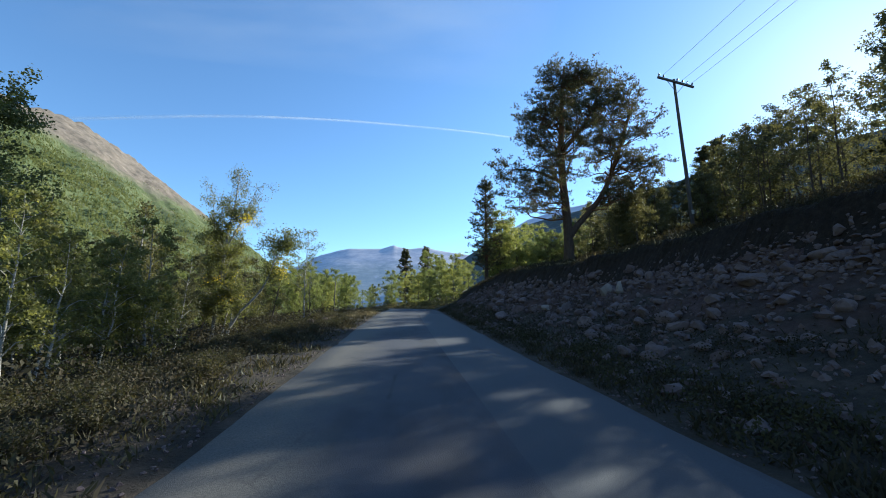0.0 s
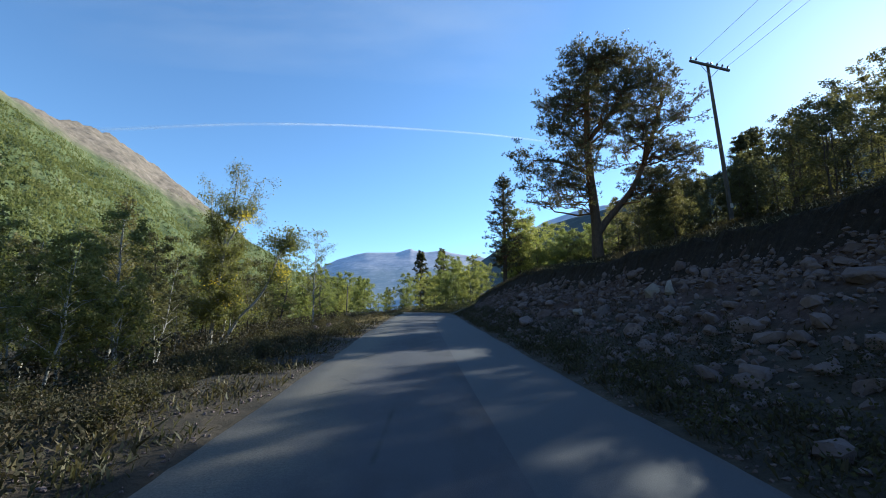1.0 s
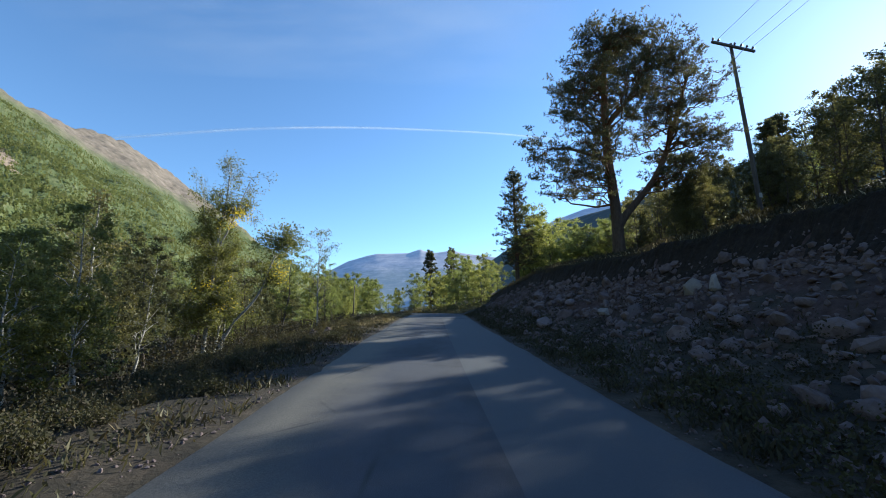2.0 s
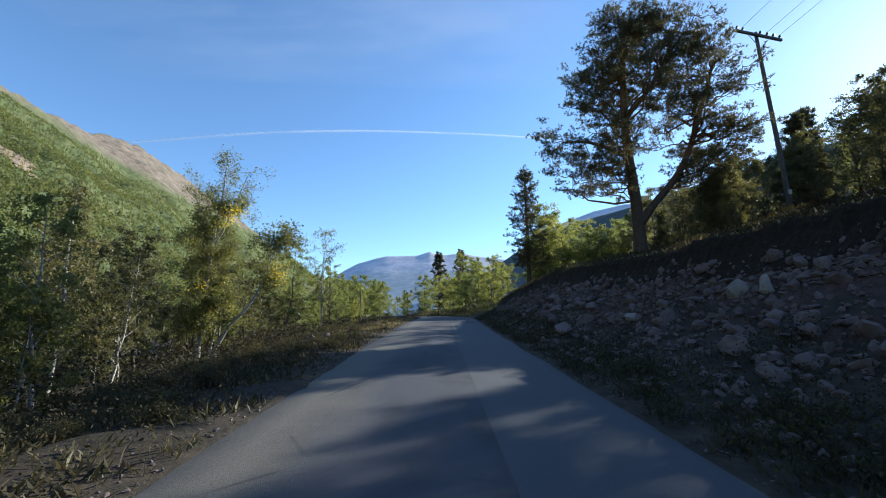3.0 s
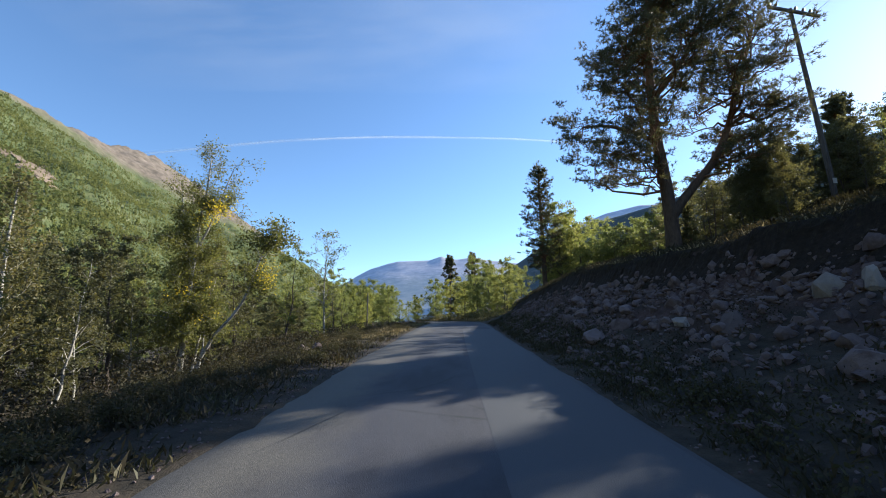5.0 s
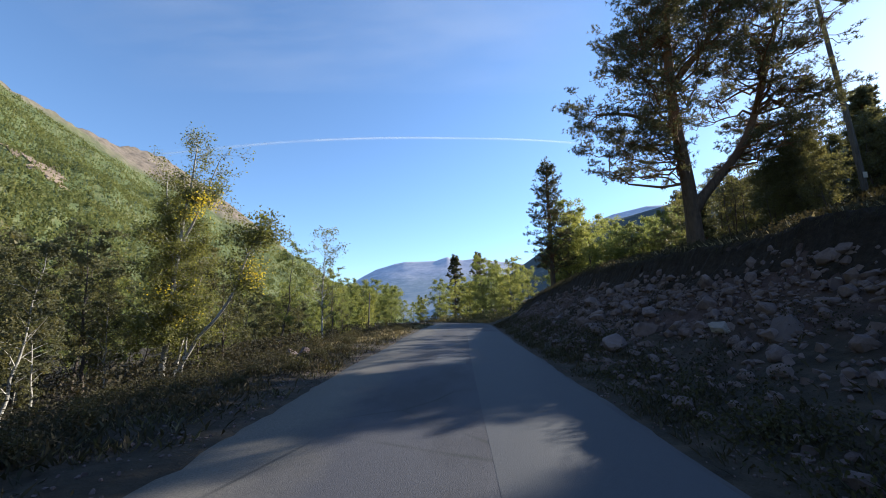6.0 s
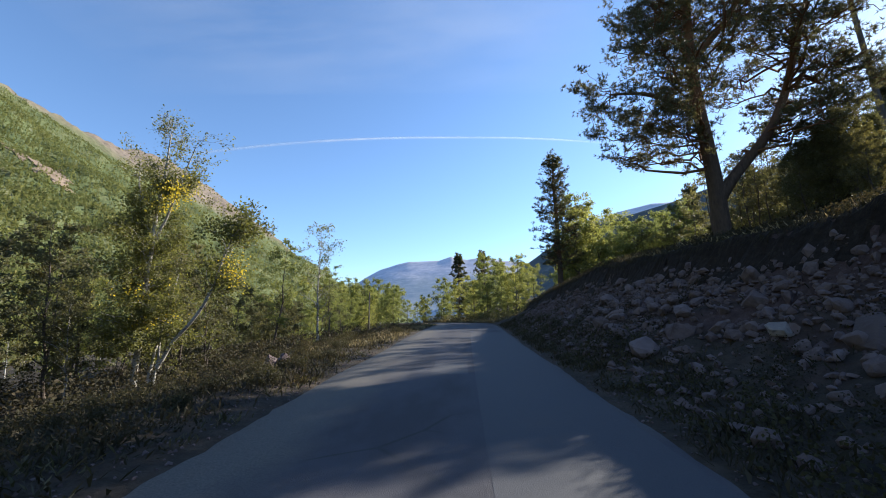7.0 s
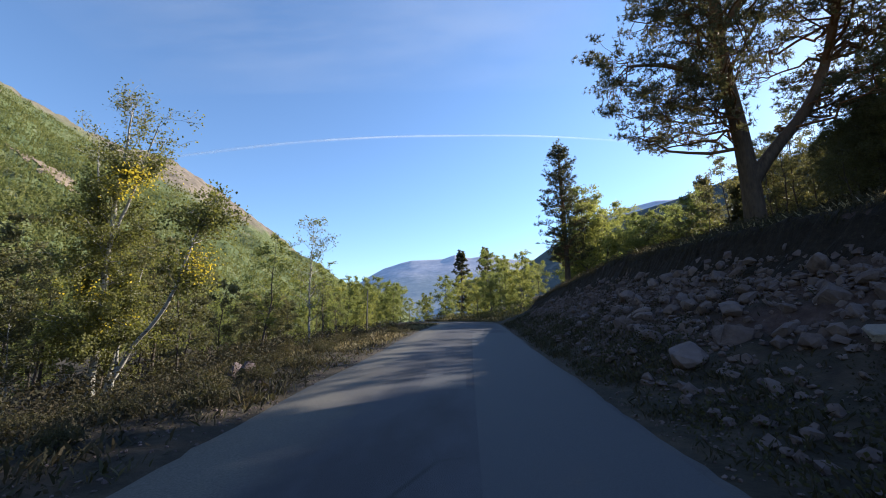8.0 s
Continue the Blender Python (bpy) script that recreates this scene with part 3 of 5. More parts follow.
# ---- trees ----
def birch_meshes(seed, h, radius, limbs, spread, low, leaf, per, lean=(0, 0), twigs=6, sparse=0.0, name="birch", fine=True, loose=1.0):
    """Trunk with limbs, and the leaves, of a birch with its foot at the origin."""
    rng = np.random.default_rng(seed)
    geo, centres = Geo(), []
    n = 11
    s = np.linspace(0, 1, n)
    wander = np.cumsum(rng.normal(size=(n, 2)), 0) * h * 0.008
    wander[0] = 0
    trunk = np.stack([lean[0] * s ** 1.25 + wander[:, 0], lean[1] * s ** 1.25 + wander[:, 1], -0.25 + (h + 0.25) * s], -1)
    geo.tube(trunk, radius * (1 - 0.9 * s) * (1 + 0.5 * np.exp(-s * 18)), 8)
    for i in range(limbs):
        q = low + (0.97 - low) * ((i + rng.uniform(0.1, 0.9)) / limbs) ** 0.9
        p0 = np.array([np.interp(q, s, trunk[:, k]) for k in range(3)])
        az = i * 2.4 + rng.uniform(-0.5, 0.5)
        shape = math.sin(math.pi * min(1, 0.22 + 0.74 * (q - low) / (1 - low))) ** 0.75
        length = h * spread * shape * rng.uniform(0.65, 1.25) + 0.15
        rise = rng.uniform(0.35, 0.85)
        p1 = p0 + length * np.array([math.cos(az), math.sin(az), rise])
        path = bend(p0, p1, 6, 0.06, rng, 0.25)
        r0 = max(0.008, radius * (1 - 0.9 * q) * 0.55)
        geo.tube(path[::1 if fine else 2], (r0 * np.linspace(1, 0.25, 6))[::1 if fine else 2], 5 if fine else 3)
        for j in range(twigs):
            f = rng.uniform(0.3, 1.0)
            b0 = np.array([np.interp(f, np.linspace(0, 1, 6), path[:, k]) for k in range(3)])
            way = unit(unit(p1 - p0) * 0.7 + rng.normal(size=3) * 0.65 + np.array([0, 0, 0.05]))
            tl = length * rng.uniform(0.25, 0.55) + 0.12
            b1 = b0 + way * tl
            tw = bend(b0, b1, 4, 0.08, rng, 0.2)
            if fine:
                geo.tube(tw, r0 * 0.35 * np.linspace(1, 0.3, 4), 3)
            if rng.uniform() < sparse:
                continue
            k = max(1, int(per * rng.uniform(0.6, 1.4)))
            along = rng.uniform(0.35, 1.05, k)
            at = np.stack([np.interp(along, np.linspace(0, 1, 4), tw[:, c]) for c in range(3)], -1)
            centres.append(at + rng.normal(size=(k, 3)) * (0.055 + 0.085 * tl) * loose * np.array([1, 1, 0.7]))
    return geo.mesh(name + "_trunk"), leaf_mesh(name + "_leaves", np.concatenate(centres), leaf, rng, simple=not fine)


def birch(place, label, meshes, leaf_mat=None, turn=0.0, size=1.0, group="birches", bark_mat=None):
    t = thing("birch_tree", place, label, "tree", group)
    t.rotation_euler = (0, 0, turn)
    t.scale = (size, size, size)
    part("trunk", meshes[0], bark_mat or M_BIRCH, t)
    part("crown", meshes[1], leaf_mat or M_BIRCH_LEAF, t)
    return t


def pine_meshes(seed, stems, targets, tufts, reach, needle, width, count, lowest, name="pine", fine=True):
    """stems: list of (path, radii), the trunk first; targets: places of foliage, each joined to a stem below it by a branch."""
    rng = np.random.default_rng(seed)
    bare = []
    for path, radii in stems:
        g = Geo()
        g.tube(path, radii, 10)
        bare.append(g.mesh(name + "_stem"))
    high = Geo()
    allp = np.concatenate([np.asarray(p) for p, _ in stems])
    allr = np.concatenate([np.asarray(r) for _, r in stems])
    centres, ways = [], []
    for t in targets:
        t = np.asarray(t, float)
        flat = np.linalg.norm(allp[:, :2] - t[:2], axis=1)
        want = t[2] - 0.30 * flat - 0.15
        cost = np.abs(allp[:, 2] - want) + 0.55 * flat + 100 * (allp[:, 2] < lowest)
        k = int(np.argmin(cost))
        path = bend(allp[k], t, 8, -0.05 + 0.1 * rng.uniform(), rng, 0.5)
        length = np.linalg.norm(t - allp[k])
        r0 = min(allr[k] * 0.7, 0.013 * length + 0.012)
        high.tube(path[::1 if fine else 3], (r0 * np.linspace(1, 0.3, 8))[::1 if fine else 3], 6 if fine else 3)
        for j in range(9):
            f = rng.uniform(0.5, 1.0)
            b0 = np.array([np.interp(f, np.linspace(0, 1, 8), path[:, c]) for c in range(3)])
            way = unit(unit(t - allp[k]) * 0.5 + rng.normal(size=3) * np.array([0.85, 0.85, 0.22]) + np.array([0, 0, 0.08]))
            b1 = b0 + way * reach * rng.uniform(0.5, 1.2)
            tw = bend(b0, b1, 5, -0.08, rng, 0.35)
            if fine:
                high.tube(tw, max(0.008, r0 * 0.4) * np.linspace(1, 0.35, 5), 4)
            m = max(2, int(tufts * rng.uniform(0.6, 1.4)))
            along = rng.uniform(0.62, 1.06, m)
            at = np.stack([np.interp(along, np.linspace(0, 1, 5), tw[:, c]) for c in range(3)], -1)
            off = rng.normal(size=(m, 3)) * reach * np.array([0.10, 0.10, 0.05])
            centres.append(at + off)
            ways.append(unit(off + way * 0.25 + np.array([0, 0, 0.08])))
    return bare, high.mesh(name + "_branchwork"), tuft_mesh(name + "_needles", np.concatenate(centres), np.concatenate(ways), needle, width, rng, count)


def pine(place, label, meshes, turn=0.0, size=1.0, group="pines"):
    t = thing("pine_tree", place, label, "tree", group)
    t.rotation_euler = (0, 0, turn)
    t.scale = (size, size, size)
    for k, me in enumerate(meshes[0]):
        part("trunk" if k == 0 else "limb", me, M_PINE, t)
    tagged(part("branchwork", meshes[1], M_PINE_UP, t), kind="stuff")
    part("crown", meshes[2], M_NEEDLE, t)
    return t


def stem(points, r0, r1, n=22, seed=0, wob=0.006):
    rng = np.random.default_rng(seed)
    p = np.asarray(points, float)
    d = np.concatenate([[0], np.cumsum(np.linalg.norm(np.diff(p, axis=0), axis=1))])
    s = np.linspace(0, d[-1], n)
    path = np.stack([np.interp(s, d, p[:, k]) for k in range(3)], -1)
    for _ in range(3):                                   # round the kinks
        path[1:-1] = 0.25 * path[:-2] + 0.5 * path[1:-1] + 0.25 * path[2:]
    path[1:] += np.cumsum(rng.normal(size=(n - 1, 3)) * wob, 0) * np.array([1, 1, 0])
    q = s / d[-1]
    return path, (r1 + (r0 - r1) * (1 - q) ** 0.7) * (1 + 0.45 * np.exp(-q * 22))


# the large forked pine on the bank
def old_pine():
    x, y = 8.95, 20.4
    z = ground_at(x, y) - 0.15
    rng = np.random.default_rng(11)
    main = stem([(0, 0, -0.3), (0.05, 0, 1.6), (-0.05, 0, 3.5), (-0.15, 0.1, 5.5), (-0.1, 0.1, 7.5), (0.0, 0, 9.5), (0.2, 0, 11.4)], 0.26, 0.05, 26, 1)
    fork = stem([(0.02, 0, 1.5), (0.7, -0.1, 2.35), (1.7, -0.2, 3.4), (2.4, -0.2, 4.6), (2.9, -0.2, 6.0), (3.5, -0.2, 7.6), (4.1, -0.2, 9.2)], 0.165, 0.04, 24, 2)
    arm = stem([(-0.1, 0.05, 4.4), (-0.9, 0.0, 4.8), (-2.0, -0.1, 5.1), (-3.0, -0.2, 5.0)], 0.10, 0.03, 14, 3)
    arm2 = stem([(-0.1, 0.05, 6.3), (0.7, -0.6, 7.2), (1.2, -1.2, 8.4), (1.4, -1.7, 9.4)], 0.11, 0.03, 14, 4)
    targets = []
    lefts = ((3.2, 4.5, 6.0, 8.0, 9.5, 10.8), (-1.3, -3.1, -2.5, -2.5, -1.9, -0.8))
    rights = ((3.2, 4.5, 6.0, 8.0, 9.0, 10.0, 10.8), (2.2, 4.5, 4.9, 4.9, 3.7, 2.4, 1.3))
    while len(targets) < 128:
        z0 = rng.uniform(3.6, 10.8)
        lo, hi = np.interp(z0, *lefts), np.interp(z0, *rights)
        f, d = rng.uniform(-1, 1), rng.uniform(-1, 1)
        if f * f + d * d > 1 or (f * f + d * d < 0.2 and z0 < 10) or (z0 < 5.4 and abs(f) < 0.55):
            continue
        targets.append(np.array([(lo + hi) / 2 + f * (hi - lo) / 2, d * 3.1 * min(1.0, (11.4 - z0) / 2.5), z0]))
    for q in ((1.2, -0.8, 6.6), (1.6, 0.6, 7.0), (1.0, 1.1, 7.6), (2.2, -1.0, 7.0), (0.8, -1.2, 8.2), (1.9, 0.9, 8.0), (1.4, -0.3, 8.8), (2.4, 0.2, 9.0), (0.6, 0.9, 9.2), (-0.9, 0.6, 9.6), (-1.2, -0.6, 8.6), (1.6, -0.6, 10.6), (2.2, 0.5, 10.2), (1.2, 0.8, 11.0), (2.8, -0.8, 9.6), (1.9, -1.4, 9.0), (2.0, 1.2, 8.6), (0.9, -1.3, 10.3), (3.2, 0.4, 10.4), (2.5, -1.6, 7.8), (-3.4, -0.3, 4.9), (-2.8, 0.6, 5.1), (-2.2, -0.8, 4.7), (-1.7, 0.5, 4.2), (-3.2, 0.2, 5.7), (-1.3, -0.6, 3.7), (5.2, -0.4, 5.2), (5.9, 0.3, 6.2), (5.2, -0.8, 5.8), (-2.6, 0.0, 3.6), (-1.8, 0.4, 3.2), (-3.5, -0.3, 4.2), (-1.0, -0.5, 3.1)):
        targets.append(np.array(q))
    meshes = pine_meshes(12, [main, fork, arm, arm2], targets, 17, 1.0, 0.11, 0.0105, 11, 1.2, "old_pine")
    pine((x, y, z), "large forked old pine standing on the bank above the road", meshes)


old_pine()


def spire_pine(h, seed, width, tufts, needle, wide, count, low=0.25, number=40, fine=True):
    rng = np.random.default_rng(seed)
    main = stem([(0, 0, -0.3), (0.05, 0, h * 0.4), (-0.04, 0.03, h * 0.75), (0, 0, h)], 0.017 * h + 0.02, 0.02, 20, seed)
    targets = []
    levels = number // 6
    for i in range(levels):                              # whorls of level boughs
        q = low + (0.985 - low) * (i + 0.5) / levels
        for j in range(6):
            r = 0.80 * width * (1.02 - q) ** 0.85 * rng.uniform(0.25, 1.15) * (0.6 + 0.4 * min(1, (q - low) * 5))
            a = j * 1.047 + i * 0.55 + rng.uniform(-0.4, 0.4)
            targets.append((r * math.cos(a), r * math.sin(a), q * h + rng.uniform(-0.5, 0.5) * h / levels + 0.10 * r))
    return pine_meshes(seed, [main], targets, tufts, 0.19 * width, needle, wide, count, h * 0.1, "slender_pine", fine)


m = spire_pine(10.7, 21, 3.1, 6, 0.15, 0.012, 9, 0.20, 96)
pine((8.1, 36.8, ground_at(8.1, 36.8) - 0.1), "tall slender pine with a narrow crown beside the bank", m)

# ---- birches and thicket west of the road ----
def hero_birch():
    """Birch with two tops and a spray of yellow leaves."""
    x, y = -7.9, 19.3
    z = ground_at(x, y)
    rng = np.random.default_rng(31)
    geo, centres = Geo(), []
    main = stem([(0, 0, -0.25), (0.05, -0.1, 1.5), (0.25, -0.3, 3.2), (0.5, -0.5, 5.0), (0.72, -0.7, 6.3), (0.8, -0.8, 7.3)], 0.085, 0.008, 26, 8, 0.012)
    west = stem([(0.2, -0.25, 2.9), (-0.1, -0.3, 4.2), (-0.3, -0.35, 5.6), (-0.35, -0.4, 6.6)], 0.045, 0.007, 16, 9, 0.012)
    east = stem([(0.4, -0.4, 4.2), (0.95, -0.6, 5.2), (1.4, -0.8, 6.1), (1.7, -0.9, 6.8)], 0.040, 0.006, 16, 10, 0.012)
    for (path, radii), number in ((main, 92), (west, 22), (east, 22)):
        geo.tube(path, radii, 8)
        for i in range(number):
            k = 5 + int((len(path) - 5) * rng.uniform() ** 1.35) if path is main[0] else rng.integers(1, len(path))
            p0 = path[k]
            q = p0[2] / 7.3                              # thinner and barer towards the top
            way = unit(rng.normal(size=3) * np.array([1, 1, 0.4]) + np.array([0, 0, 0.2 + 0.7 * q]))
            p1 = p0 + way * (1.65 - 1.15 * q) * rng.uniform(0.45, 1.15)
            b = bend(p0, p1, 5, 0.07, rng, 0.3)
            geo.tube(b, 0.014 * (1.25 - q) * np.linspace(1, 0.3, 5), 4)
            for j in range(6):
                b0 = b[rng.integers(1, 5)]
                b1 = b0 + unit(rng.normal(size=3) + way * 0.9) * rng.uniform(0.18, 0.45)
                geo.tube(bend(b0, b1, 3, 0.05, rng, 0.2), [0.006, 0.004, 0.002], 3)
                n = int(rng.uniform(0.6, 1.4) * np.interp(q, (0.2, 0.62, 0.76, 0.88, 1.0), (74, 56, 24, 9, 6)))
                centres.append(b0 + (b1 - b0) * rng.uniform(0.2, 1.1, (n, 1)) + rng.normal(size=(n, 3)) * 0.085)
    m = geo.mesh("tall_birch_trunk"), leaf_mesh("tall_birch_leaves", np.concatenate(centres), 0.058, rng)
    t = birch((x, y, z), "tall birch with white trunk and a spray of yellow leaves", m)
    rng = np.random.default_rng(32)
    blobs = []
    for c, r, k in (((1.40, -1.1, 5.30), 0.24, 210), ((0.95, -0.9, 5.1), 0.25, 90), ((0.3, -0.6, 2.6), 0.35, 120), ((0.9, -0.4, 1.9), 0.3, 90)):
        blobs.append(np.array(c) + rng.normal(size=(k, 3)) * r * np.array([1, 1, 0.6]))
    part("yellow_foliage", leaf_mesh("yellow_foliage", np.concatenate(blobs), 0.065, rng), M_YELLOW_LEAF, t, "bright yellow autumn leaves")


hero_birch()


def leaning_birch():
    x, y = -7.4, 19.0
    z = ground_at(x, y)
    rng = np.random.default_rng(41)
    geo, centres = Geo(), []
    main = stem([(0, 0, -0.2), (0.25, -0.05, 0.6), (0.75, -0.15, 1.35), (1.5, -0.3, 2.05), (1.95, -0.4, 2.7), (2.2, -0.45, 3.5), (2.6, -0.5, 4.35)], 0.062, 0.012, 22, 5, 0.016)
    geo.tube(main[0], main[1], 8)
    second = stem([(-0.12, 0.1, -0.2), (-0.05, 0.12, 0.9), (0.1, 0.2, 2.0), (0.3, 0.3, 3.2)], 0.05, 0.01, 14, 6, 0.015)
    geo.tube(second[0], second[1], 7)
    third = stem([(0.3, -0.1, -0.2), (0.28, -0.12, 0.5), (0.42, -0.1, 1.1), (0.35, -0.05, 2.2)], 0.045, 0.01, 14, 7, 0.015)
    geo.tube(third[0], third[1], 7)
    for path, lo, limbs, big in ((main[0], 14, 26, 0.60), (second[0], 8, 9, 0.5), (third[0], 9, 6, 0.4)):
        for i in range(limbs):
            p0 = path[rng.integers(lo, len(path))]
            way = unit(rng.normal(size=3) * np.array([1, 1, 0.6]) + np.array([0.1, 0, 0.45]))
            p1 = p0 + way * big * rng.uniform(0.6, 1.4)
            b = bend(p0, p1, 5, 0.08, rng, 0.3)
            geo.tube(b, 0.014 * np.linspace(1, 0.3, 5), 4)
            for j in range(5):
                b0 = b[rng.integers(1, 5)]
                b1 = b0 + unit(rng.normal(size=3) + way) * rng.uniform(0.2, 0.45)
                geo.tube(bend(b0, b1, 3, 0.05, rng, 0.2), [0.006, 0.004, 0.002], 3)
                k = int(rng.uniform(24, 58))
                centres.append(b0 + (b1 - b0) * rng.uniform(0.1, 1.1, (k, 1)) + rng.normal(size=(k, 3)) * 0.11)
    t = birch((x, y, z), "white birch leaning over towards the road", (geo.mesh("leaning_trunk"), leaf_mesh("leaning_leaves", np.concatenate(centres), 0.07, rng)))
    spots = np.array([2.45, -0.6, 3.15]) + rng.normal(size=(200, 3)) * np.array([0.17, 0.17, 0.22])
    part("yellow_foliage", leaf_mesh("yellow_foliage", spots, 0.058, rng), M_YELLOW_LEAF, t, "yellow autumn leaves")


leaning_birch()

m = birch_meshes(51, 6.3, 0.06, 30, 0.13, 0.22, 0.08, 13, twigs=6, sparse=0.2, name="thin_birch")
birch((-6.1, 28.6, ground_at(-6.1, 28.6)), "thin sparse young birch at the roadside", m, M_BIRCH_LEAF)

m = birch_meshes(52, 6.2, 0.09, 32, 0.19, 0.25, 0.062, 85, twigs=7, name="near_birch")
birch((-8.3, 8.2, ground_at(-8.3, 8.2)), "leafy birch close to the road, sunlit at the top", m)


def conical_birch(seed, h, wide):
    """A young birch that narrows evenly to a pointed top."""
    rng = np.random.default_rng(seed)
    geo, centres = Geo(), []
    main = stem([(0, 0, -0.2), (0.06, 0.02, h * 0.4), (-0.03, 0.05, h * 0.75), (0.04, 0, h)], 0.05, 0.008, 18, seed, 0.01)
    geo.tube(main[0], main[1], 7)
    for i in range(64):
        q = 0.16 + 0.83 * i / 63
        p0 = np.array([np.interp(q * h, main[0][:, 2], main[0][:, k]) for k in range(3)])
        a = i * 2.4 + rng.uniform(-0.6, 0.6)
        r = (wide * (1 - q) ** 0.8 + 0.07) * rng.uniform(0.55, 1.25)
        p1 = p0 + r * np.array([math.cos(a), math.sin(a), rng.uniform(0.5, 1.1)])
        path = bend(p0, p1, 5, 0.06, rng, 0.3)
        geo.tube(path, 0.011 * (1.1 - q) * np.linspace(1, 0.3, 5), 4)
        for j in range(int(2 + 4 * (1 - q))):
            c = path[rng.integers(2, 5)] + rng.normal(size=3) * 0.13 * (1.2 - q)
            k = int(rng.uniform(14, 34))
            centres.append(c + rng.normal(size=(k, 3)) * 0.085)
    return geo.mesh("conical_trunk"), leaf_mesh("conical_leaves", np.concatenate(centres), 0.062, rng, simple=True)


birch((-7.7, 13.3, ground_at(-7.7, 13.3)), "small dark conical birch rising from the thicket", conical_birch(95, 4.7, 0.95), M_SHADED_LEAF)

KINDS = [birch_meshes(60 + k, (5.2, 6.0, 4.4, 6.6, 3.6)[k], (0.055, 0.065, 0.05, 0.07, 0.04)[k], 20, (0.19, 0.17, 0.22, 0.16, 0.24)[k], (0.16, 0.20, 0.10, 0.22, 0.05)[k], 0.094, 47, lean=((0.3, 0.1), (-0.3, 0.2), (0.2, -0.3), (0, 0.3), (0.1, 0))[k], twigs=5, name="birch_kind", fine=False) for k in range(5)]
FAR_KINDS = [birch_meshes(80 + k, (7.0, 8.0, 6.0)[k], 0.07, 18, (0.19, 0.17, 0.21)[k], 0.08, 0.12, 30, twigs=5, sparse=0.2, name="far_birch_kind", fine=False, loose=1.15) for k in range(3)]
DENSE_KINDS = [birch_meshes(180 + k, (7.0, 6.4, 6.0)[k], 0.06, 22, (0.22, 0.20, 0.24)[k], 0.05, 0.105, 58, twigs=6, name="dense_birch_kind", fine=False, loose=1.15) for k in range(3)]
AHEAD_KINDS = [birch_meshes(84 + k, (6.4, 7.2, 5.2)[k], 0.07, 22, (0.20, 0.17, 0.24)[k], 0.05, 0.115, 58, twigs=5, name="ahead_birch_kind", fine=False, loose=1.25) for k in range(3)]
FAR_PINES = [spire_pine((9.0, 7.0)[k], 90 + k, (2.6, 2.1)[k], 6, 0.22, 0.04, 6, 0.10, 60, False) for k in range(2)]


def wood(kinds, spots, label, group, build, seed):
    """One of each kind, then copies of it. spots: x, y, kind, size."""
    rng = np.random.default_rng(seed)
    first = {}
    for x, y, k, size in spots:
        m = Matrix.Translation((x, y, ground_at(x, y) - 0.05)) @ Matrix.Rotation(rng.uniform(0, 6.28), 4, "Z")
        if k in first:
            copy_thing(first[k][0], m @ Matrix.Scale(size / first[k][1], 4))
        else:
            t = build(label, kinds[k], group)
            t.matrix_basis = m @ Matrix.Scale(size, 4)
            first[k] = (t, size)


def scatter(n, x0, x1, y0, y1, gap, seed, keep=None, kinds=5, lo=0.75, hi=1.05):
    rng = np.random.default_rng(seed)
    out, tries = [], 0
    while len(out) < n and tries < n * 60:
        tries += 1
        x, y = rng.uniform(x0, x1), rng.uniform(y0, y1)
        if keep and not keep(x, y):
            continue
        if any((x - a) ** 2 + (y - b) ** 2 < gap * gap for a, b, *_ in out):
            continue
        out.append((x, y, int(rng.integers(kinds)), rng.uniform(lo, hi)))
    return out


def grove(name, kinds, spots, leaf_mat, label, seed):
    """Trees too far off or too many to pick apart, as one object."""
    rng = np.random.default_rng(seed)
    data = [(arrays(k[0]), arrays(k[1])) for k in kinds]
    pieces = []
    for x, y, k, size in spots:
        a = rng.uniform(0, 6.28)
        c, s = math.cos(a) * size, math.sin(a) * size
        rot = np.array([[c, -s, 0], [s, c, 0], [0, 0, size]])
        at = np.array([x, y, ground_at(x, y) - 0.05])
        for slot in (0, 1):
            v, f = data[k][slot]
            pieces.append((v @ rot.T + at, f, slot))
    me = mesh_joined(name, pieces)
    me.materials.append(M_TWIG)
    me.materials.append(leaf_mat)
    return tagged(part(name, me, None), label, "woods", kind="stuff")


def shaded_birch(label, meshes, group):
    return birch((0, 0, 0), label, [meshes[0].copy(), meshes[1].copy()], M_SHADED_LEAF, group=group, bark_mat=M_TWIG)


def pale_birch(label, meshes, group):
    return birch((0, 0, 0), label, [meshes[0].copy(), meshes[1].copy()], M_SHADED_LEAF, group=group, bark_mat=M_BIRCH)


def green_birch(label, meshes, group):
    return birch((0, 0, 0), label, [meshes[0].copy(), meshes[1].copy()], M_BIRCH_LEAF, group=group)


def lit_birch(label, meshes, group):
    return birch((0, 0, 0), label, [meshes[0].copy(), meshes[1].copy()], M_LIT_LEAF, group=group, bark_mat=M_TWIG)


def small_pine(label, meshes, group):
    return pine((0, 0, 0), label, meshes, group=group)


def clear_of_heroes(x, y):
    return all((x - a) ** 2 + (y - b) ** 2 > r * r for a, b, r in ((-7.9, 19.3, 1.5), (-5.5, 18.6, 2.0), (-6.1, 28.6, 1.6), (-8.3, 8.2, 1.2), (-7.7, 13.3, 1.0)))


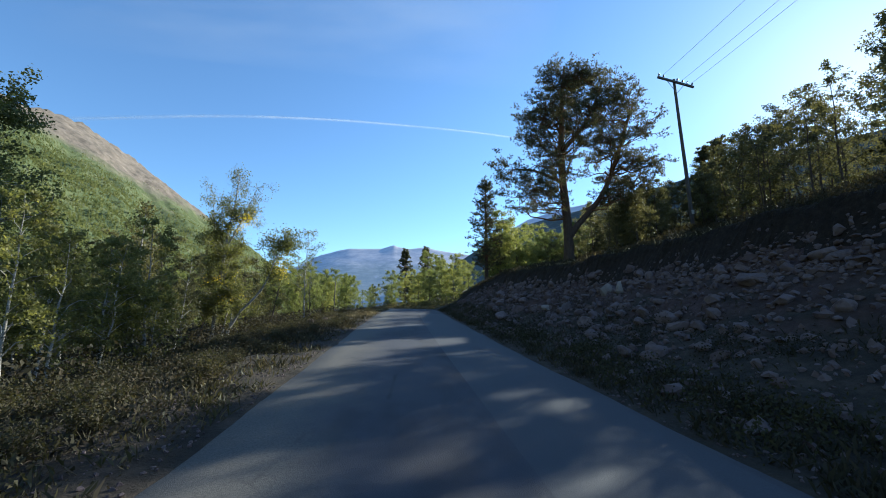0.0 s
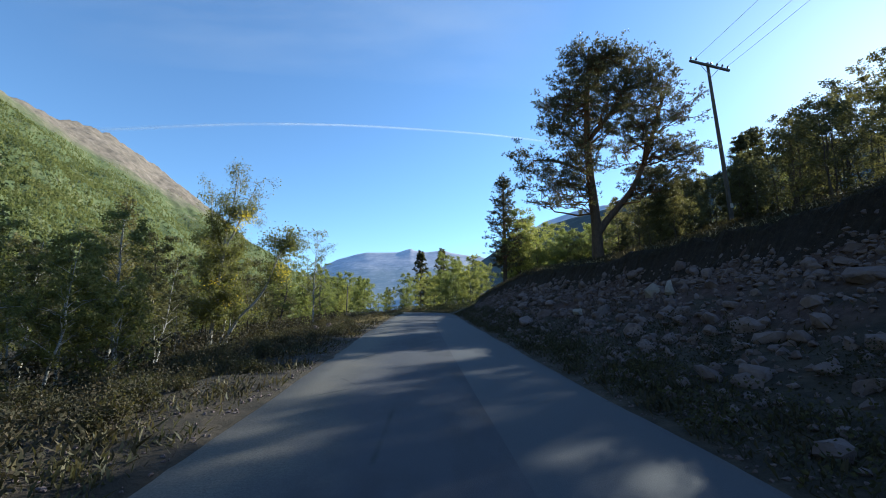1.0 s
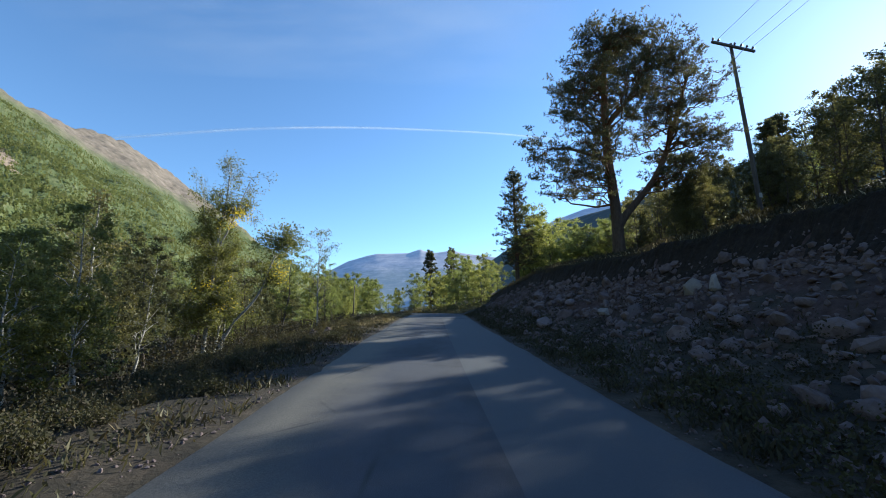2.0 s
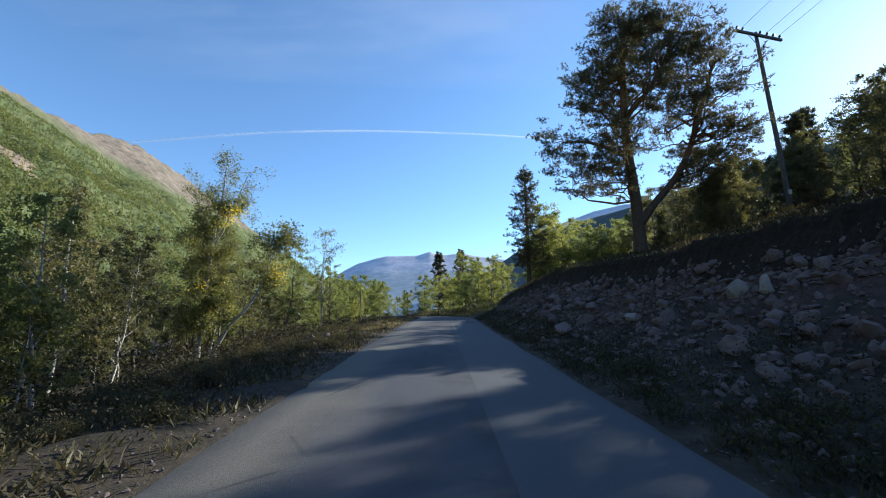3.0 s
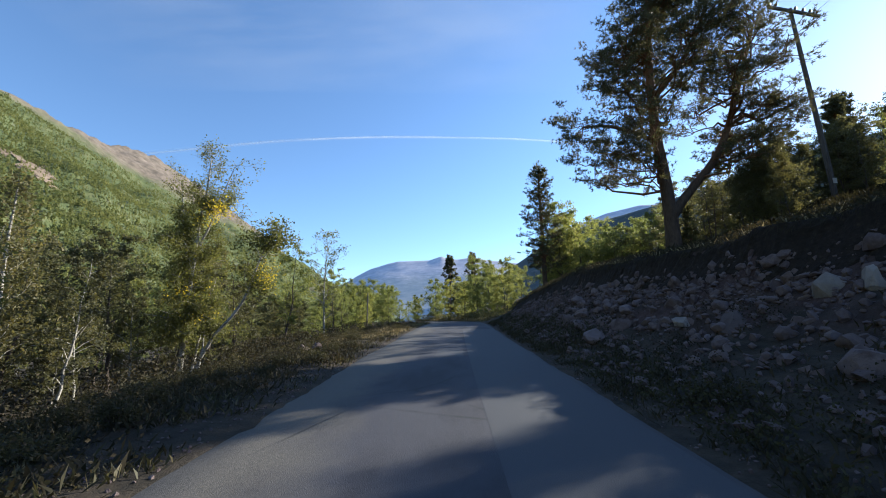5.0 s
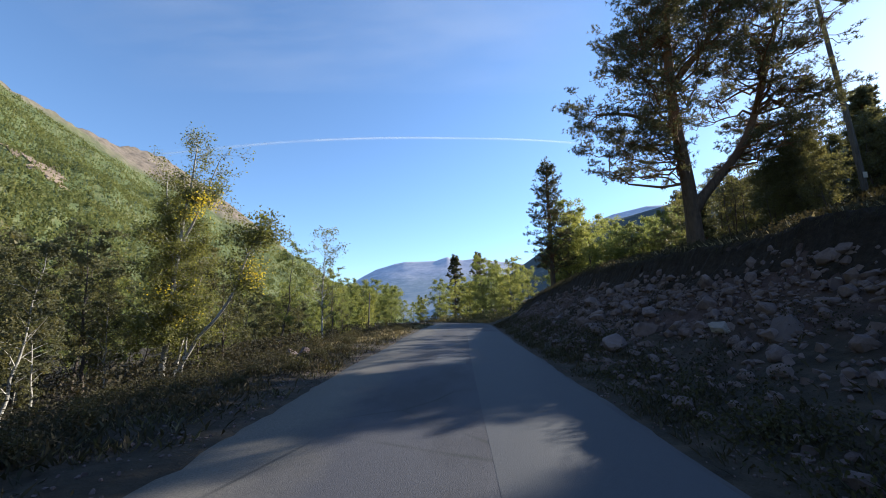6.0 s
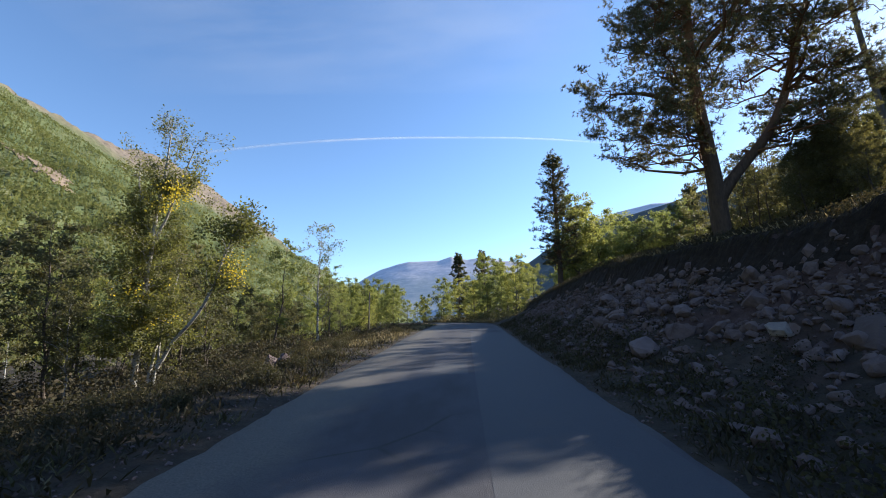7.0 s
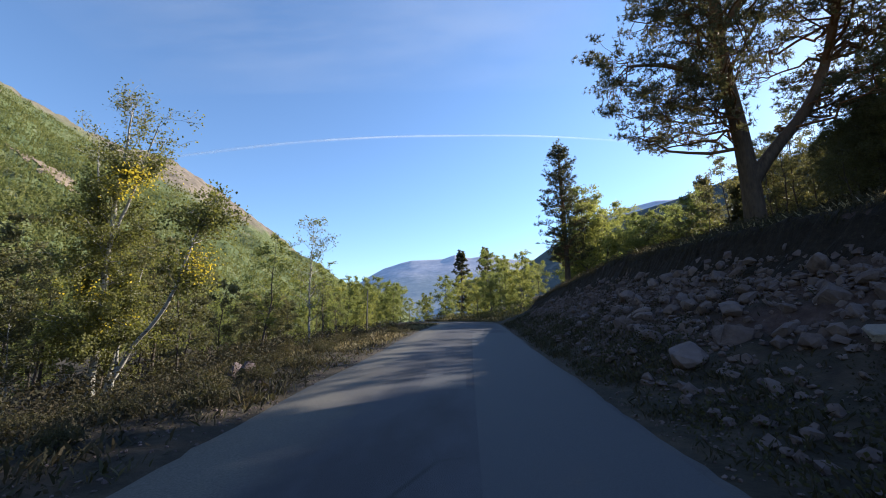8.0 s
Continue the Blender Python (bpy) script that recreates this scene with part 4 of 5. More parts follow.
# thicket below the road, nearest first
wood(KINDS, scatter(44, -20, -6.6, 6, 18, 1.15, 101, clear_of_heroes, 5, 0.42, 0.60), "shaded young white-stemmed birch below the road", "thicket birches", pale_birch, 1)
wood(KINDS, scatter(13, -7.4, -5.3, 6.0, 11.6, 0.9, 131, clear_of_heroes, 5, 0.42, 0.58), "thin white-stemmed birch at the edge of the thicket", "thicket birches", green_birch, 31)
roadside = scatter(44, -19, -6.0, 20.5, 44, 1.5, 102, clear_of_heroes, 5, 0.52, 0.86)
# Every other tree takes the sunlit leaf colour, the rest the shaded one.
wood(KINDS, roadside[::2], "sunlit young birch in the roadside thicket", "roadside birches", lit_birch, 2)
wood(KINDS, roadside[1::2], "olive green young birch in the roadside thicket", "roadside birches", shaded_birch, 22)
wood(KINDS, scatter(18, -48, -20, 8, 60, 3.0, 103, None, 5, 0.7, 1.0), "green birch on the valley floor", "valley birches", green_birch, 3)
wood(KINDS, [(-9.6, 18.4, 1, 0.8), (-9.2, 20.8, 3, 0.72), (-10.7, 17.6, 0, 0.85), (-11.4, 20.2, 3, 0.7), (-8.9, 22.4, 1, 0.8), (-10.2, 23.6, 0, 0.8), (-7.2, 21.2, 2, 0.8), (-12.5, 22.5, 1, 0.8)], "leafy birch crowding round the tall birch", "roadside birches", shaded_birch, 12)
wood(KINDS, [(-9.7, 15.3, 3, 0.62), (-10.6, 16.3, 1, 0.7), (-11.8, 14.6, 3, 0.62)], "narrow dark birch rising over the thicket", "thicket birches", shaded_birch, 13)
grove("valley_wood", FAR_KINDS, scatter(28, -125, -42, 22, 170, 5.0, 116, None, 3, 0.9, 1.3), M_BIRCH_LEAF, "open birch wood on the valley floor", 14)
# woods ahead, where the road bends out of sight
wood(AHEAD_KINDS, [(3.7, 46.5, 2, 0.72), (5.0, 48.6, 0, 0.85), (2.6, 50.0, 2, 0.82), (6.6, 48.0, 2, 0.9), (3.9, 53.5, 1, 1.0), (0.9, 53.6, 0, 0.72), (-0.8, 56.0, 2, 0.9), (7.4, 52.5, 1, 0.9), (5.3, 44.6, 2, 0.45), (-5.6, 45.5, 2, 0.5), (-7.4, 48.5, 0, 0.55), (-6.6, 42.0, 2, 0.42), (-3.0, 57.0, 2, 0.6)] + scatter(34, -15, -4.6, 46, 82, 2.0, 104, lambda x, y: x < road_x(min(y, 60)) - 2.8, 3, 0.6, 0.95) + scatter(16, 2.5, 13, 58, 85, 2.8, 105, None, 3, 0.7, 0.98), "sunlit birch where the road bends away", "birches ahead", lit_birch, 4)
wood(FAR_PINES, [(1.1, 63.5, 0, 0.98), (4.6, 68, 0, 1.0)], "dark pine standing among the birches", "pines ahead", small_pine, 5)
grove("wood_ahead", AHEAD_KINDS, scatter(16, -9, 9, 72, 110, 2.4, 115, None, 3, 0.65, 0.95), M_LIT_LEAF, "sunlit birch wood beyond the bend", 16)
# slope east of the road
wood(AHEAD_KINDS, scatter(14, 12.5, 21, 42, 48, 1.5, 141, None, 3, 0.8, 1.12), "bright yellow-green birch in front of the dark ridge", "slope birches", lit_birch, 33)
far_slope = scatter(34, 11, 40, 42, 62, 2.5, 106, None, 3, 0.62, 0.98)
# Shade in the leaf colour from x=19 eastwards, sun west of it.
wood(AHEAD_KINDS, [s for s in far_slope if s[0] >= 19], "dark green birch in the shade of the slope", "slope birches", shaded_birch, 23)
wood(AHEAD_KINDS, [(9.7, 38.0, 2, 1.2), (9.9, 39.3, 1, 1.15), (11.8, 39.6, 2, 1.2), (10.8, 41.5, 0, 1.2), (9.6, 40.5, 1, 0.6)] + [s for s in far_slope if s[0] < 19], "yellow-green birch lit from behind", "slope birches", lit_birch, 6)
wood(FAR_KINDS, scatter(46, 16, 42, 22, 43, 2.2, 107, lambda x, y: (x - 20) ** 2 + (y - 25.5) ** 2 > 6 and not (y < 26 and x < 20), 3, 0.6, 0.9), "dark green birch on the slope", "slope birches", shaded_birch, 7)
wood(DENSE_KINDS, scatter(18, 13.5, 23, 28, 41, 1.9, 120, lambda x, y: 0.57 * y < x < 0.72 * y, 3, 0.45, 0.66), "shaded birch behind the old pine", "slope birches", shaded_birch, 24)
# Extra birches, largely hidden by the pine, placed to shade the western thicket.
wood(FAR_KINDS, [(14.2, 26.0, 1, 0.56), (15.2, 26.6, 0, 0.62), (16.2, 29.2, 1, 0.6), (16.6, 30.4, 0, 0.66), (17.6, 31.4, 1, 0.66)], "shaded leafy birch rising behind the old pine", "slope birches", shaded_birch, 27)
for cx, cy, h in ((24.4, 30.0, 7.0), (27.6, 29.4, 6.4)):
    birch((cx, cy, ground_at(cx, cy)), "yellow-green conical birch lit from behind", conical_birch(96 + int(cx), h, 1.35), M_LIT_LEAF, group="slope birches")
wood(FAR_PINES, [(30, 34, 0, 1.15), (27, 38, 1, 1.1), (36, 36, 0, 1.1), (17.2, 33, 1, 0.6), (22, 44, 0, 0.9), (24, 28.5, 0, 0.8), (26.5, 30.5, 1, 0.9), (28, 27, 0, 0.75), (18.5, 10.5, 0, 0.75), (22, 14, 0, 0.85), (26, 11, 0, 1.0)], "dark pine on the slope", "slope pines", small_pine, 8)
# The southernmost of these are unseen, added to keep the sun off the road.
wood(FAR_KINDS, scatter(34, 12.5, 19, -8, 19, 1.6, 118, lambda x, y: x > max(12.6, y - 3.0, 0.9 * y), 3, 0.52, 0.68) + [(15.2, 15.9, 0, 0.6), (13.6, 13.4, 1, 0.52), (16.8, 17.9, 2, 0.7), (13.2, 11.2, 0, 0.55), (14.8, 14.6, 2, 0.7), (17.0, 18.0, 0, 0.58), (18.6, 19.2, 1, 0.55), (20.0, 20.0, 2, 0.68), (17.6, 16.4, 1, 0.55), (20.2, 18.0, 0, 0.65)], "shaded birch above the bank", "bank birches", shaded_birch, 9)
wood(DENSE_KINDS, [(22.6, 27.4, 0, 0.72), (23.6, 28.3, 1, 0.8), (24.6, 29.0, 2, 0.85), (21.9, 29.0, 0, 0.72), (21.0, 28.4, 1, 0.7), (11.6, 18.4, 1, 0.32), (12.2, 19.4, 2, 0.38), (12.6, 20.4, 0, 0.34), (11.8, 20.7, 1, 0.34), (12.9, 21.5, 2, 0.40), (13.1, 21.0, 1, 0.40), (14.2, 21.9, 0, 0.42), (15.2, 22.8, 2, 0.50), (14.2, 23.4, 1, 0.46), (15.8, 23.6, 0, 0.48)] + scatter(11, 12.2, 21, 19.5, 28, 1.6, 119, lambda x, y: 0.60 * y < x < 0.70 * y, 3, 0.40, 0.54), "dense dark green birch above the bank", "bank birches", shaded_birch, 29)


# Much of this wood stays out of view; added to shade road and verge.
grove("slope_wood", FAR_KINDS, scatter(36, 19, 31, -8, 24, 2.1, 108, lambda x, y: x > y - 1.5, 3, 0.66, 0.92), M_SHADED_LEAF, "birch wood on the slope, partly unseen, added for shade", 15)

# ---- power line ----
def utility_pole():
    x, y = 20.0, 25.6
    z = ground_at(x, y)
    t = thing("utility_pole", (x, y, z - 0.1), "weathered wooden power pole with a cross-arm and insulators", "utility pole")
    h = 18.6 - z
    geo = Geo()
    geo.tube([(0.25, 0, -0.4), (0.13, 0, h * 0.3), (-0.08, 0, h * 0.7), (-0.22, 0, h), (-0.221, 0, h + 0.02)], [0.135, 0.125, 0.105, 0.09, 0.01], 14)
    part("pole", geo.mesh("pole"), M_POLE, t)
    ax = np.array([math.cos(radians(5)), math.sin(radians(5)), 0])
    tilt = 0.14
    bm = bmesh.new()
    bmesh.ops.create_cube(bm, size=1.0)
    bmesh.ops.scale(bm, vec=(3.0, 0.13, 0.15), verts=bm.verts)
    bmesh.ops.bevel(bm, geom=bm.edges[:], offset=0.012, segments=1, affect="EDGES")
    arm = part("cross_arm", mesh_bm("cross_arm", bm), M_POLE, t)
    arm.location, arm.rotation_euler = (-0.21, -0.17, h - 0.32), (0, tilt, radians(5))
    for side in (-1, 1):
        g = Geo()
        a = np.array([-0.17, -0.14, h - 1.15])
        b = np.array([-0.21, -0.24, h - 0.38]) + ax * 0.75 * side
        g.tube([a, a + (b - a) * 0.5, b], [0.02, 0.02, 0.02], 6)
        part("brace", g.mesh("brace"), M_STEEL, t, "flat steel brace")
    prof = [(0.0, 0.012), (0.10, 0.012), (0.101, 0.05), (0.14, 0.075), (0.16, 0.045), (0.19, 0.062), (0.215, 0.035), (0.25, 0.04), (0.27, 0.008)]
    g = Geo()
    g.tube([(0, 0, q) for q, _ in prof], [r for _, r in prof], 10)
    ins = g.mesh("insulator")
    tops = []
    for d in (-1.40, -1.02, 0.10, 0.55, 0.95, 1.36):
        o = part("insulator", ins, M_PORCELAIN, arm, "brown porcelain insulator")
        o.location = (d, 0, 0.07)
        tops.append(Vector((x - 0.21, y - 0.17, z - 0.1 + h - 0.03 - tilt * d)) + Vector(ax) * d)
    bm = bmesh.new()
    bmesh.ops.create_cube(bm, size=1.0)
    bmesh.ops.scale(bm, vec=(0.20, 0.012, 0.28), verts=bm.verts)
    plate = part("plate", mesh_bm("plate", bm), M_SIGN, t, "small pale metal plate")
    plate.location = (0.19, -0.165, 1.6)
    for k in (1, 3, 5):
        a = tops[k]
        b = a + Vector((-2.6, -48, 0.8))
        pts = [tuple(a.lerp(b, s) - Vector((0, 0, 4 * s * (1 - s) * 0.9))) for s in np.linspace(0, 1, 30)]
        g = Geo()
        g.tube(pts, [0.011] * 30, 5)
        w = part("power_wire", g.mesh("power_wire"), M_WIRE)
        tagged(w, "thin overhead power line wire", "wire", "power wires")


utility_pole()


def marker_post():
    x, y = -5.58, 37.96
    z = ground_at(x, y)
    g = Geo()
    g.tube([(0, 0, -0.2), (0.01, 0, 1.2), (0.02, 0.01, 4.25 - z), (0.02, 0.01, 4.26 - z)], [0.055, 0.05, 0.042, 0.004], 8)
    o = part("marker_post", g.mesh("marker_post"), M_POLE)
    o.location = (x, y, z)
    tagged(o, "thin grey wooden post standing in the roadside scrub", "post")


marker_post()


# ---- stones ----
def hull_stone(seed, points, squash):
    rng = np.random.default_rng(seed)
    bm = bmesh.new()
    for p in unit(rng.normal(size=(points, 3))):
        bm.verts.new(p * np.array([0.5, 0.5 * rng.uniform(0.75, 1), 0.5 * squash]) * rng.uniform(0.86, 1.06))
    out = bmesh.ops.convex_hull(bm, input=bm.verts[:])
    bmesh.ops.delete(bm, geom=list({g for g in out["geom_interior"] if isinstance(g, bmesh.types.BMVert)}), context="VERTS")
    return bm


def boulder_mesh(seed, squash, rough=0.12, points=16):
    """A rounded, faceted block."""
    bm = hull_stone(seed, points, squash)
    bmesh.ops.bevel(bm, geom=bm.edges[:], offset=0.035, segments=2, profile=0.6, affect="EDGES", clamp_overlap=True)
    bmesh.ops.triangulate(bm, faces=bm.faces[:])
    bmesh.ops.subdivide_edges(bm, edges=bm.edges[:], cuts=1, use_grid_fill=True)
    for v in bm.verts:
        v.co += v.co.normalized() * rough * 0.4 * noise.fractal(v.co * 3.1 + Vector((seed, 0, 0)), 0.8, 2.0, 4)
    for f in bm.faces:
        f.smooth = True
    return mesh_bm("boulder", bm)


def boulder(x, y, size, seed, mat, label, squash=0.75, turn=0.0, lift=0.12, stretch=(1, 1, 1), z=None):
    me = boulder_mesh(seed, squash, points=14 if mat == M_PALE else 18)
    o = part("boulder", me, mat)
    o.location = (x, y, (ground_at(x, y) + size * lift) if z is None else z)
    o.rotation_euler = (0.1, 0.15, turn)
    o.scale = (size * stretch[0], size * stretch[1], size * stretch[2])
    return tagged(o, label, "boulder", "boulders on the bank")


boulder(5.12, 13.66, 0.36, 1, M_PALE, "pale rounded boulder resting on the bank", 0.85, z=1.51)
boulder(6.52, 12.02, 0.78, 2, M_PALE, "pale angular boulder on the bank", 0.8, 0.6, stretch=(0.95, 0.75, 1.1), z=1.92)
boulder(6.52, 11.40, 0.46, 3, M_PALE, "pale upright boulder on the bank", 0.9, 1.2, stretch=(0.85, 0.8, 1.3), z=2.02)
boulder(5.55, 12.75, 0.86, 4, M_DARKSTONE, "large dark block half sunk in the bank", 0.85, 0.3, z=1.36)
boulder(6.74, 14.30, 0.50, 5, M_STONE, "grey block below the turf edge", 0.8, 0.9, stretch=(0.9, 0.8, 1.25), z=2.85)
boulder(5.80, 11.55, 0.36, 13, M_STONE, "small grey boulder in the bank", 0.8, 0.4, z=1.44)
boulder(6.80, 13.06, 0.34, 14, M_STONE, "grey stone under the turf edge", 0.7, 1.4, z=2.68)
boulder(7.45, 13.30, 0.36, 15, M_PALE, "pale stone under the hanging turf", 0.7, 2.2, z=3.06)
boulder(7.88, 12.50, 0.50, 16, M_STONE, "grey block low under the turf edge", 0.8, 0.2, z=2.56)
boulder(6.52, 12.95, 0.26, 17, M_PALE, "small pale stone in the bank", 0.6, 0.8, z=2.18)
boulder(5.66, 14.72, 0.50, 18, M_STONE, "rounded grey boulder in the upper bank", 0.8, 1.7, z=1.94)
boulder(4.62, 15.16, 0.62, 11, M_STONE, "broad grey boulder at the foot of the bank", 0.8, 2.5, z=1.46)
boulder(4.62, 10.98, 0.50, 6, M_STONE, "grey boulder at the foot of the bank", 0.7, 1.9, z=0.84)
boulder(5.40, 10.60, 0.42, 31, M_STONE, "grey boulder half buried in the bank", 0.8, 1.1, 0.05)
boulder(3.90, 14.96, 0.55, 19, M_STONE, "low grey boulder beside the road edge", 0.8, 0.7, 0.18)
boulder(6.26, 17.95, 0.40, 20, M_STONE, "grey stone just below the turf", 0.8, 0.7, z=3.05)
boulder(4.24, 17.86, 0.55, 21, M_STONE, "grey boulder low in the bank", 0.8, 1.3, z=1.62)
boulder(10.3, 9.9, 0.6, 7, M_PALE, "pale slab lying on top of the bank", 0.5, 0.5, 0.12)
boulder(-2.7, 16.6, 0.6, 9, M_STONE, "grey mossy stone in the verge", 0.6, 0.5, 0.2)
boulder(-3.4, 17.4, 0.9, 10, M_STONE, "low grey stone in the verge", 0.5, 1.5, 0.12)

STONES = [mesh_bm("stone", hull_stone(200 + k, (18, 22, 26)[k % 3], 0.60 + 0.05 * k)) for k in range(8)]
for me in STONES:
    me.polygons.foreach_set("use_smooth", np.array([k % 5 > 2 for k in range(len(me.polygons))]))


def bank_stones():
    rng = np.random.default_rng(77)
    spots = []
    while len(spots) < 300:
        y = 5.0 + 16 * rng.uniform()
        u = 2.9 + (float(crest_u(y)) - 0.30 - 2.9) * rng.uniform() ** 0.6
        size = 0.12 + 0.31 * rng.uniform() ** 2.3
        x = float(road_x(y)) + u
        if all((x - a) ** 2 + (y - b) ** 2 > (0.30 * (size + c)) ** 2 for a, b, c in spots):
            spots.append((x, y, size))
    for k, (x, y, size) in enumerate(spots):
        o = part("stone", STONES[k % 8], M_STONE, ground)
        o.location = (x, y, ground_at(x, y) + size * 0.14)
        o.rotation_euler = tuple(rng.uniform(-0.7, 0.7, 2)) + (rng.uniform(0, 6.28),)
        o.scale = (size * rng.uniform(0.8, 1.5), size * rng.uniform(0.8, 1.1), size * rng.uniform(0.8, 1.2))
    # the small ones, uncounted
    base = []
    for k in range(8):
        me = mesh_bm("pebble", hull_stone(240 + k, 15, 0.6 + 0.05 * k))
        base.append(arrays(me))
        bpy.data.meshes.remove(me)
    vs, fs, n = [], [], 0
    for k in range(14000):
        y = -2 + 33 * rng.uniform() ** 1.1
        uc = float(crest_u(y))
        u = uc - 0.2 - 1.0 * rng.uniform() if k % 3 == 1 else 2.6 + (uc - 0.25 - 2.6) * rng.uniform() ** 0.75 if k % 6 else rng.uniform(2.0, 2.7)
        if k % 9 == 0:
            u = -rng.uniform(2.0, 2.9)
        x = float(road_x(y)) + u
        size = 0.035 + (0.15 if k % 10 else 0.30) * rng.uniform() ** 2.0 if u > 2.6 else 0.015 + 0.035 * rng.uniform()
        co, f = base[k % 8]
        a = rng.uniform(0, 6.28)
        c, s = math.cos(a), math.sin(a)
        rot = np.array([[c, -s, 0], [s, c, 0], [0, 0, 1]])
        vs.append((co * size * rng.uniform(0.7, 1.3, 3)) @ rot.T + np.array([x, y, ground_at(x, y) + size * 0.1]))
        fs.append(f + n)
        n += len(co)
    o = part("gravel", mesh_np("gravel", np.concatenate(vs), np.concatenate(fs)), M_STONE)
    tagged(o, "loose grey gravel and small stones on the bank", "gravel", kind="stuff")


bank_stones()


# ---- turf edge, shrubs ----
def turf_edge():
    """Sods that hang over the worn edge of the bank."""
    rng = np.random.default_rng(500)
    ys = np.arange(2.0, 40.0, 0.09)
    v = []
    for y in ys:
        u = float(crest_u(y)) + 0.16 * float(fbm(y, 2.0, 1.3, 5)) - 0.02
        r = min(1.4, max(0.12, 0.62 + 0.75 * float(fbm(y, 8.0, 1.1, 5)) + 0.05 * rng.normal()))
        x0 = float(road_x(y))
        for k, (du, dz) in enumerate(((0.7, -0.05), (0.35, 0.02), (0.08, 0.04), (-0.10, 0.10), (-0.16, 0.12), (-0.16 - 0.30 * r, 0.06), (-0.16 - 0.58 * r, 0.03), (-0.16 - 0.72 * r, -0.08))):
            x = x0 + u + du + 0.05 * float(fbm(y * 5, du * 11, 1.0, 3)) + rng.normal() * 0.015
            v.append((x, y + rng.normal() * 0.02, ground_at(x, y) + dz + rng.normal() * 0.02))
    n, m = 8, len(ys)
    f = [(i * n + j, i * n + j + 1, (i + 1) * n + j + 1, (i + 1) * n + j) for i in range(m - 1) for j in range(n - 1)]
    o = part("turf_edge", mesh_np("turf_edge", v, f), M_PEAT)
    tagged(o, "dark peaty turf hanging over the edge of the bank", "turf", kind="structure")


turf_edge()


def shrub_mesh(seed, wide, h):
    """A low mounded shrub: many stems from one foot, small leaves at their ends."""
    rng = np.random.default_rng(seed)
    geo, centres = Geo(), []
    for i in range(34):
        a, r = rng.uniform(0, 6.28), wide * rng.uniform(0.05, 1.0) ** 0.6
        p1 = np.array([r * math.cos(a), r * math.sin(a), h * math.sqrt(max(0.05, 1 - 0.8 * (r / wide) ** 2)) * rng.uniform(0.6, 1.15)])
        path = bend((0.15 * p1[0], 0.15 * p1[1], -0.08), p1, 5, 0.05, rng, 0.4)
        geo.tube(path, 0.008 * np.linspace(1, 0.3, 5), 3)
        for q in (2, 3, 4):
            k = int(rng.uniform(9, 20))
            centres.append(path[q] + rng.normal(size=(k, 3)) * np.array([0.075, 0.075, 0.06]))
    return geo.mesh("shrub_stems"), leaf_mesh("shrub_leaves", np.concatenate(centres), 0.045, rng, simple=True)


def shrubs():
    kinds = [shrub_mesh(520 + k, (0.45, 0.6, 0.35, 0.5)[k], (0.42, 0.50, 0.55, 0.34)[k]) for k in range(4)]
    rng = np.random.default_rng(530)
    first, spots = {}, []
    while len(spots) < 160:
        y = 2.5 + 31 * rng.uniform() ** 1.2
        u = -rng.uniform(2.75, 7.2)
        if all((u - a) ** 2 + (y - b) ** 2 > 0.2 for a, b in spots):
            spots.append((u, y))
    for u, y in spots:
        x, k = float(road_x(y)) + u, int(rng.integers(4))
        size = rng.uniform(0.55, 1.0) * (0.6 if u > -4.6 else 0.85)
        m = Matrix.Translation((x, y, ground_at(x, y))) @ Matrix.Rotation(rng.uniform(0, 6.28), 4, "Z")
        if k in first:
            copy_thing(first[k][0], m @ Matrix.Scale(size / first[k][1], 4))
            continue
        t = thing("shrub", (0, 0, 0), "low dark green dwarf birch shrub in the roadside heath", "shrub", "verge shrubs")
        part("stem", kinds[k][0], M_TWIG, t)
        part("foliage", kinds[k][1], M_SHRUB, t)
        t.matrix_basis = m @ Matrix.Scale(size, 4)
        first[k] = (t, size)


shrubs()


# ---- grass, heath and far woods ----
def blades(name, n, where, height, material, label, seed, lean=0.5, thin=1.0):
    rng = np.random.default_rng(seed)
    x, y = where(rng, n)
    z = land(x, y)
    c = np.stack([x, y, z - 0.02], -1)
    h = (height * rng.uniform(0.4, 1.3, len(x)))[:, None]
    d = unit(rng.normal(size=(len(x), 3)) * np.array([lean, lean, 0.1]) + np.array([0, 0, 1.0]))
    side = unit(np.cross(d, rng.normal(size=(len(x), 3)))) * (0.003 + 0.010 * h) * thin
    droop = unit(rng.normal(size=(len(x), 3)) * np.array([1, 1, 0])) * h * 0.3
    v = np.stack([c - side, c + side, c + d * h * 0.6 + side * 0.7, c + d * h + droop], 1).reshape(-1, 3)
    o = part(name, mesh_np(name, v, np.arange(4 * len(x)).reshape(-1, 4)), material)
    return tagged(o, label, "grass", kind="stuff")


def clumped(rng, n, x0, x1, y0, y1, clumps, r, rel=True):
    cx, cy = rng.uniform(x0, x1, clumps), y0 + (y1 - y0) * rng.uniform(0, 1, clumps) ** 1.3
    k = rng.integers(clumps, size=n)
    x, y = cx[k] + rng.normal(size=n) * r, cy[k] + rng.normal(size=n) * r
    if rel:
        x = x + road_x(y)
    ok = np.abs(x - road_x(y)) > 2.05
    return x[ok], y[ok]


def heath(name, n, spots, size, height, material, label, seed):
    rng = np.random.default_rng(seed)
    x, y = spots(rng, n)
    z = land(x, y) + rng.uniform(0, 1, len(x)) ** 1.5 * height
    me = leaf_mesh(name, np.stack([x, y, z], -1), size, rng)
    return tagged(part(name, me, material), label, "undergrowth", kind="stuff")


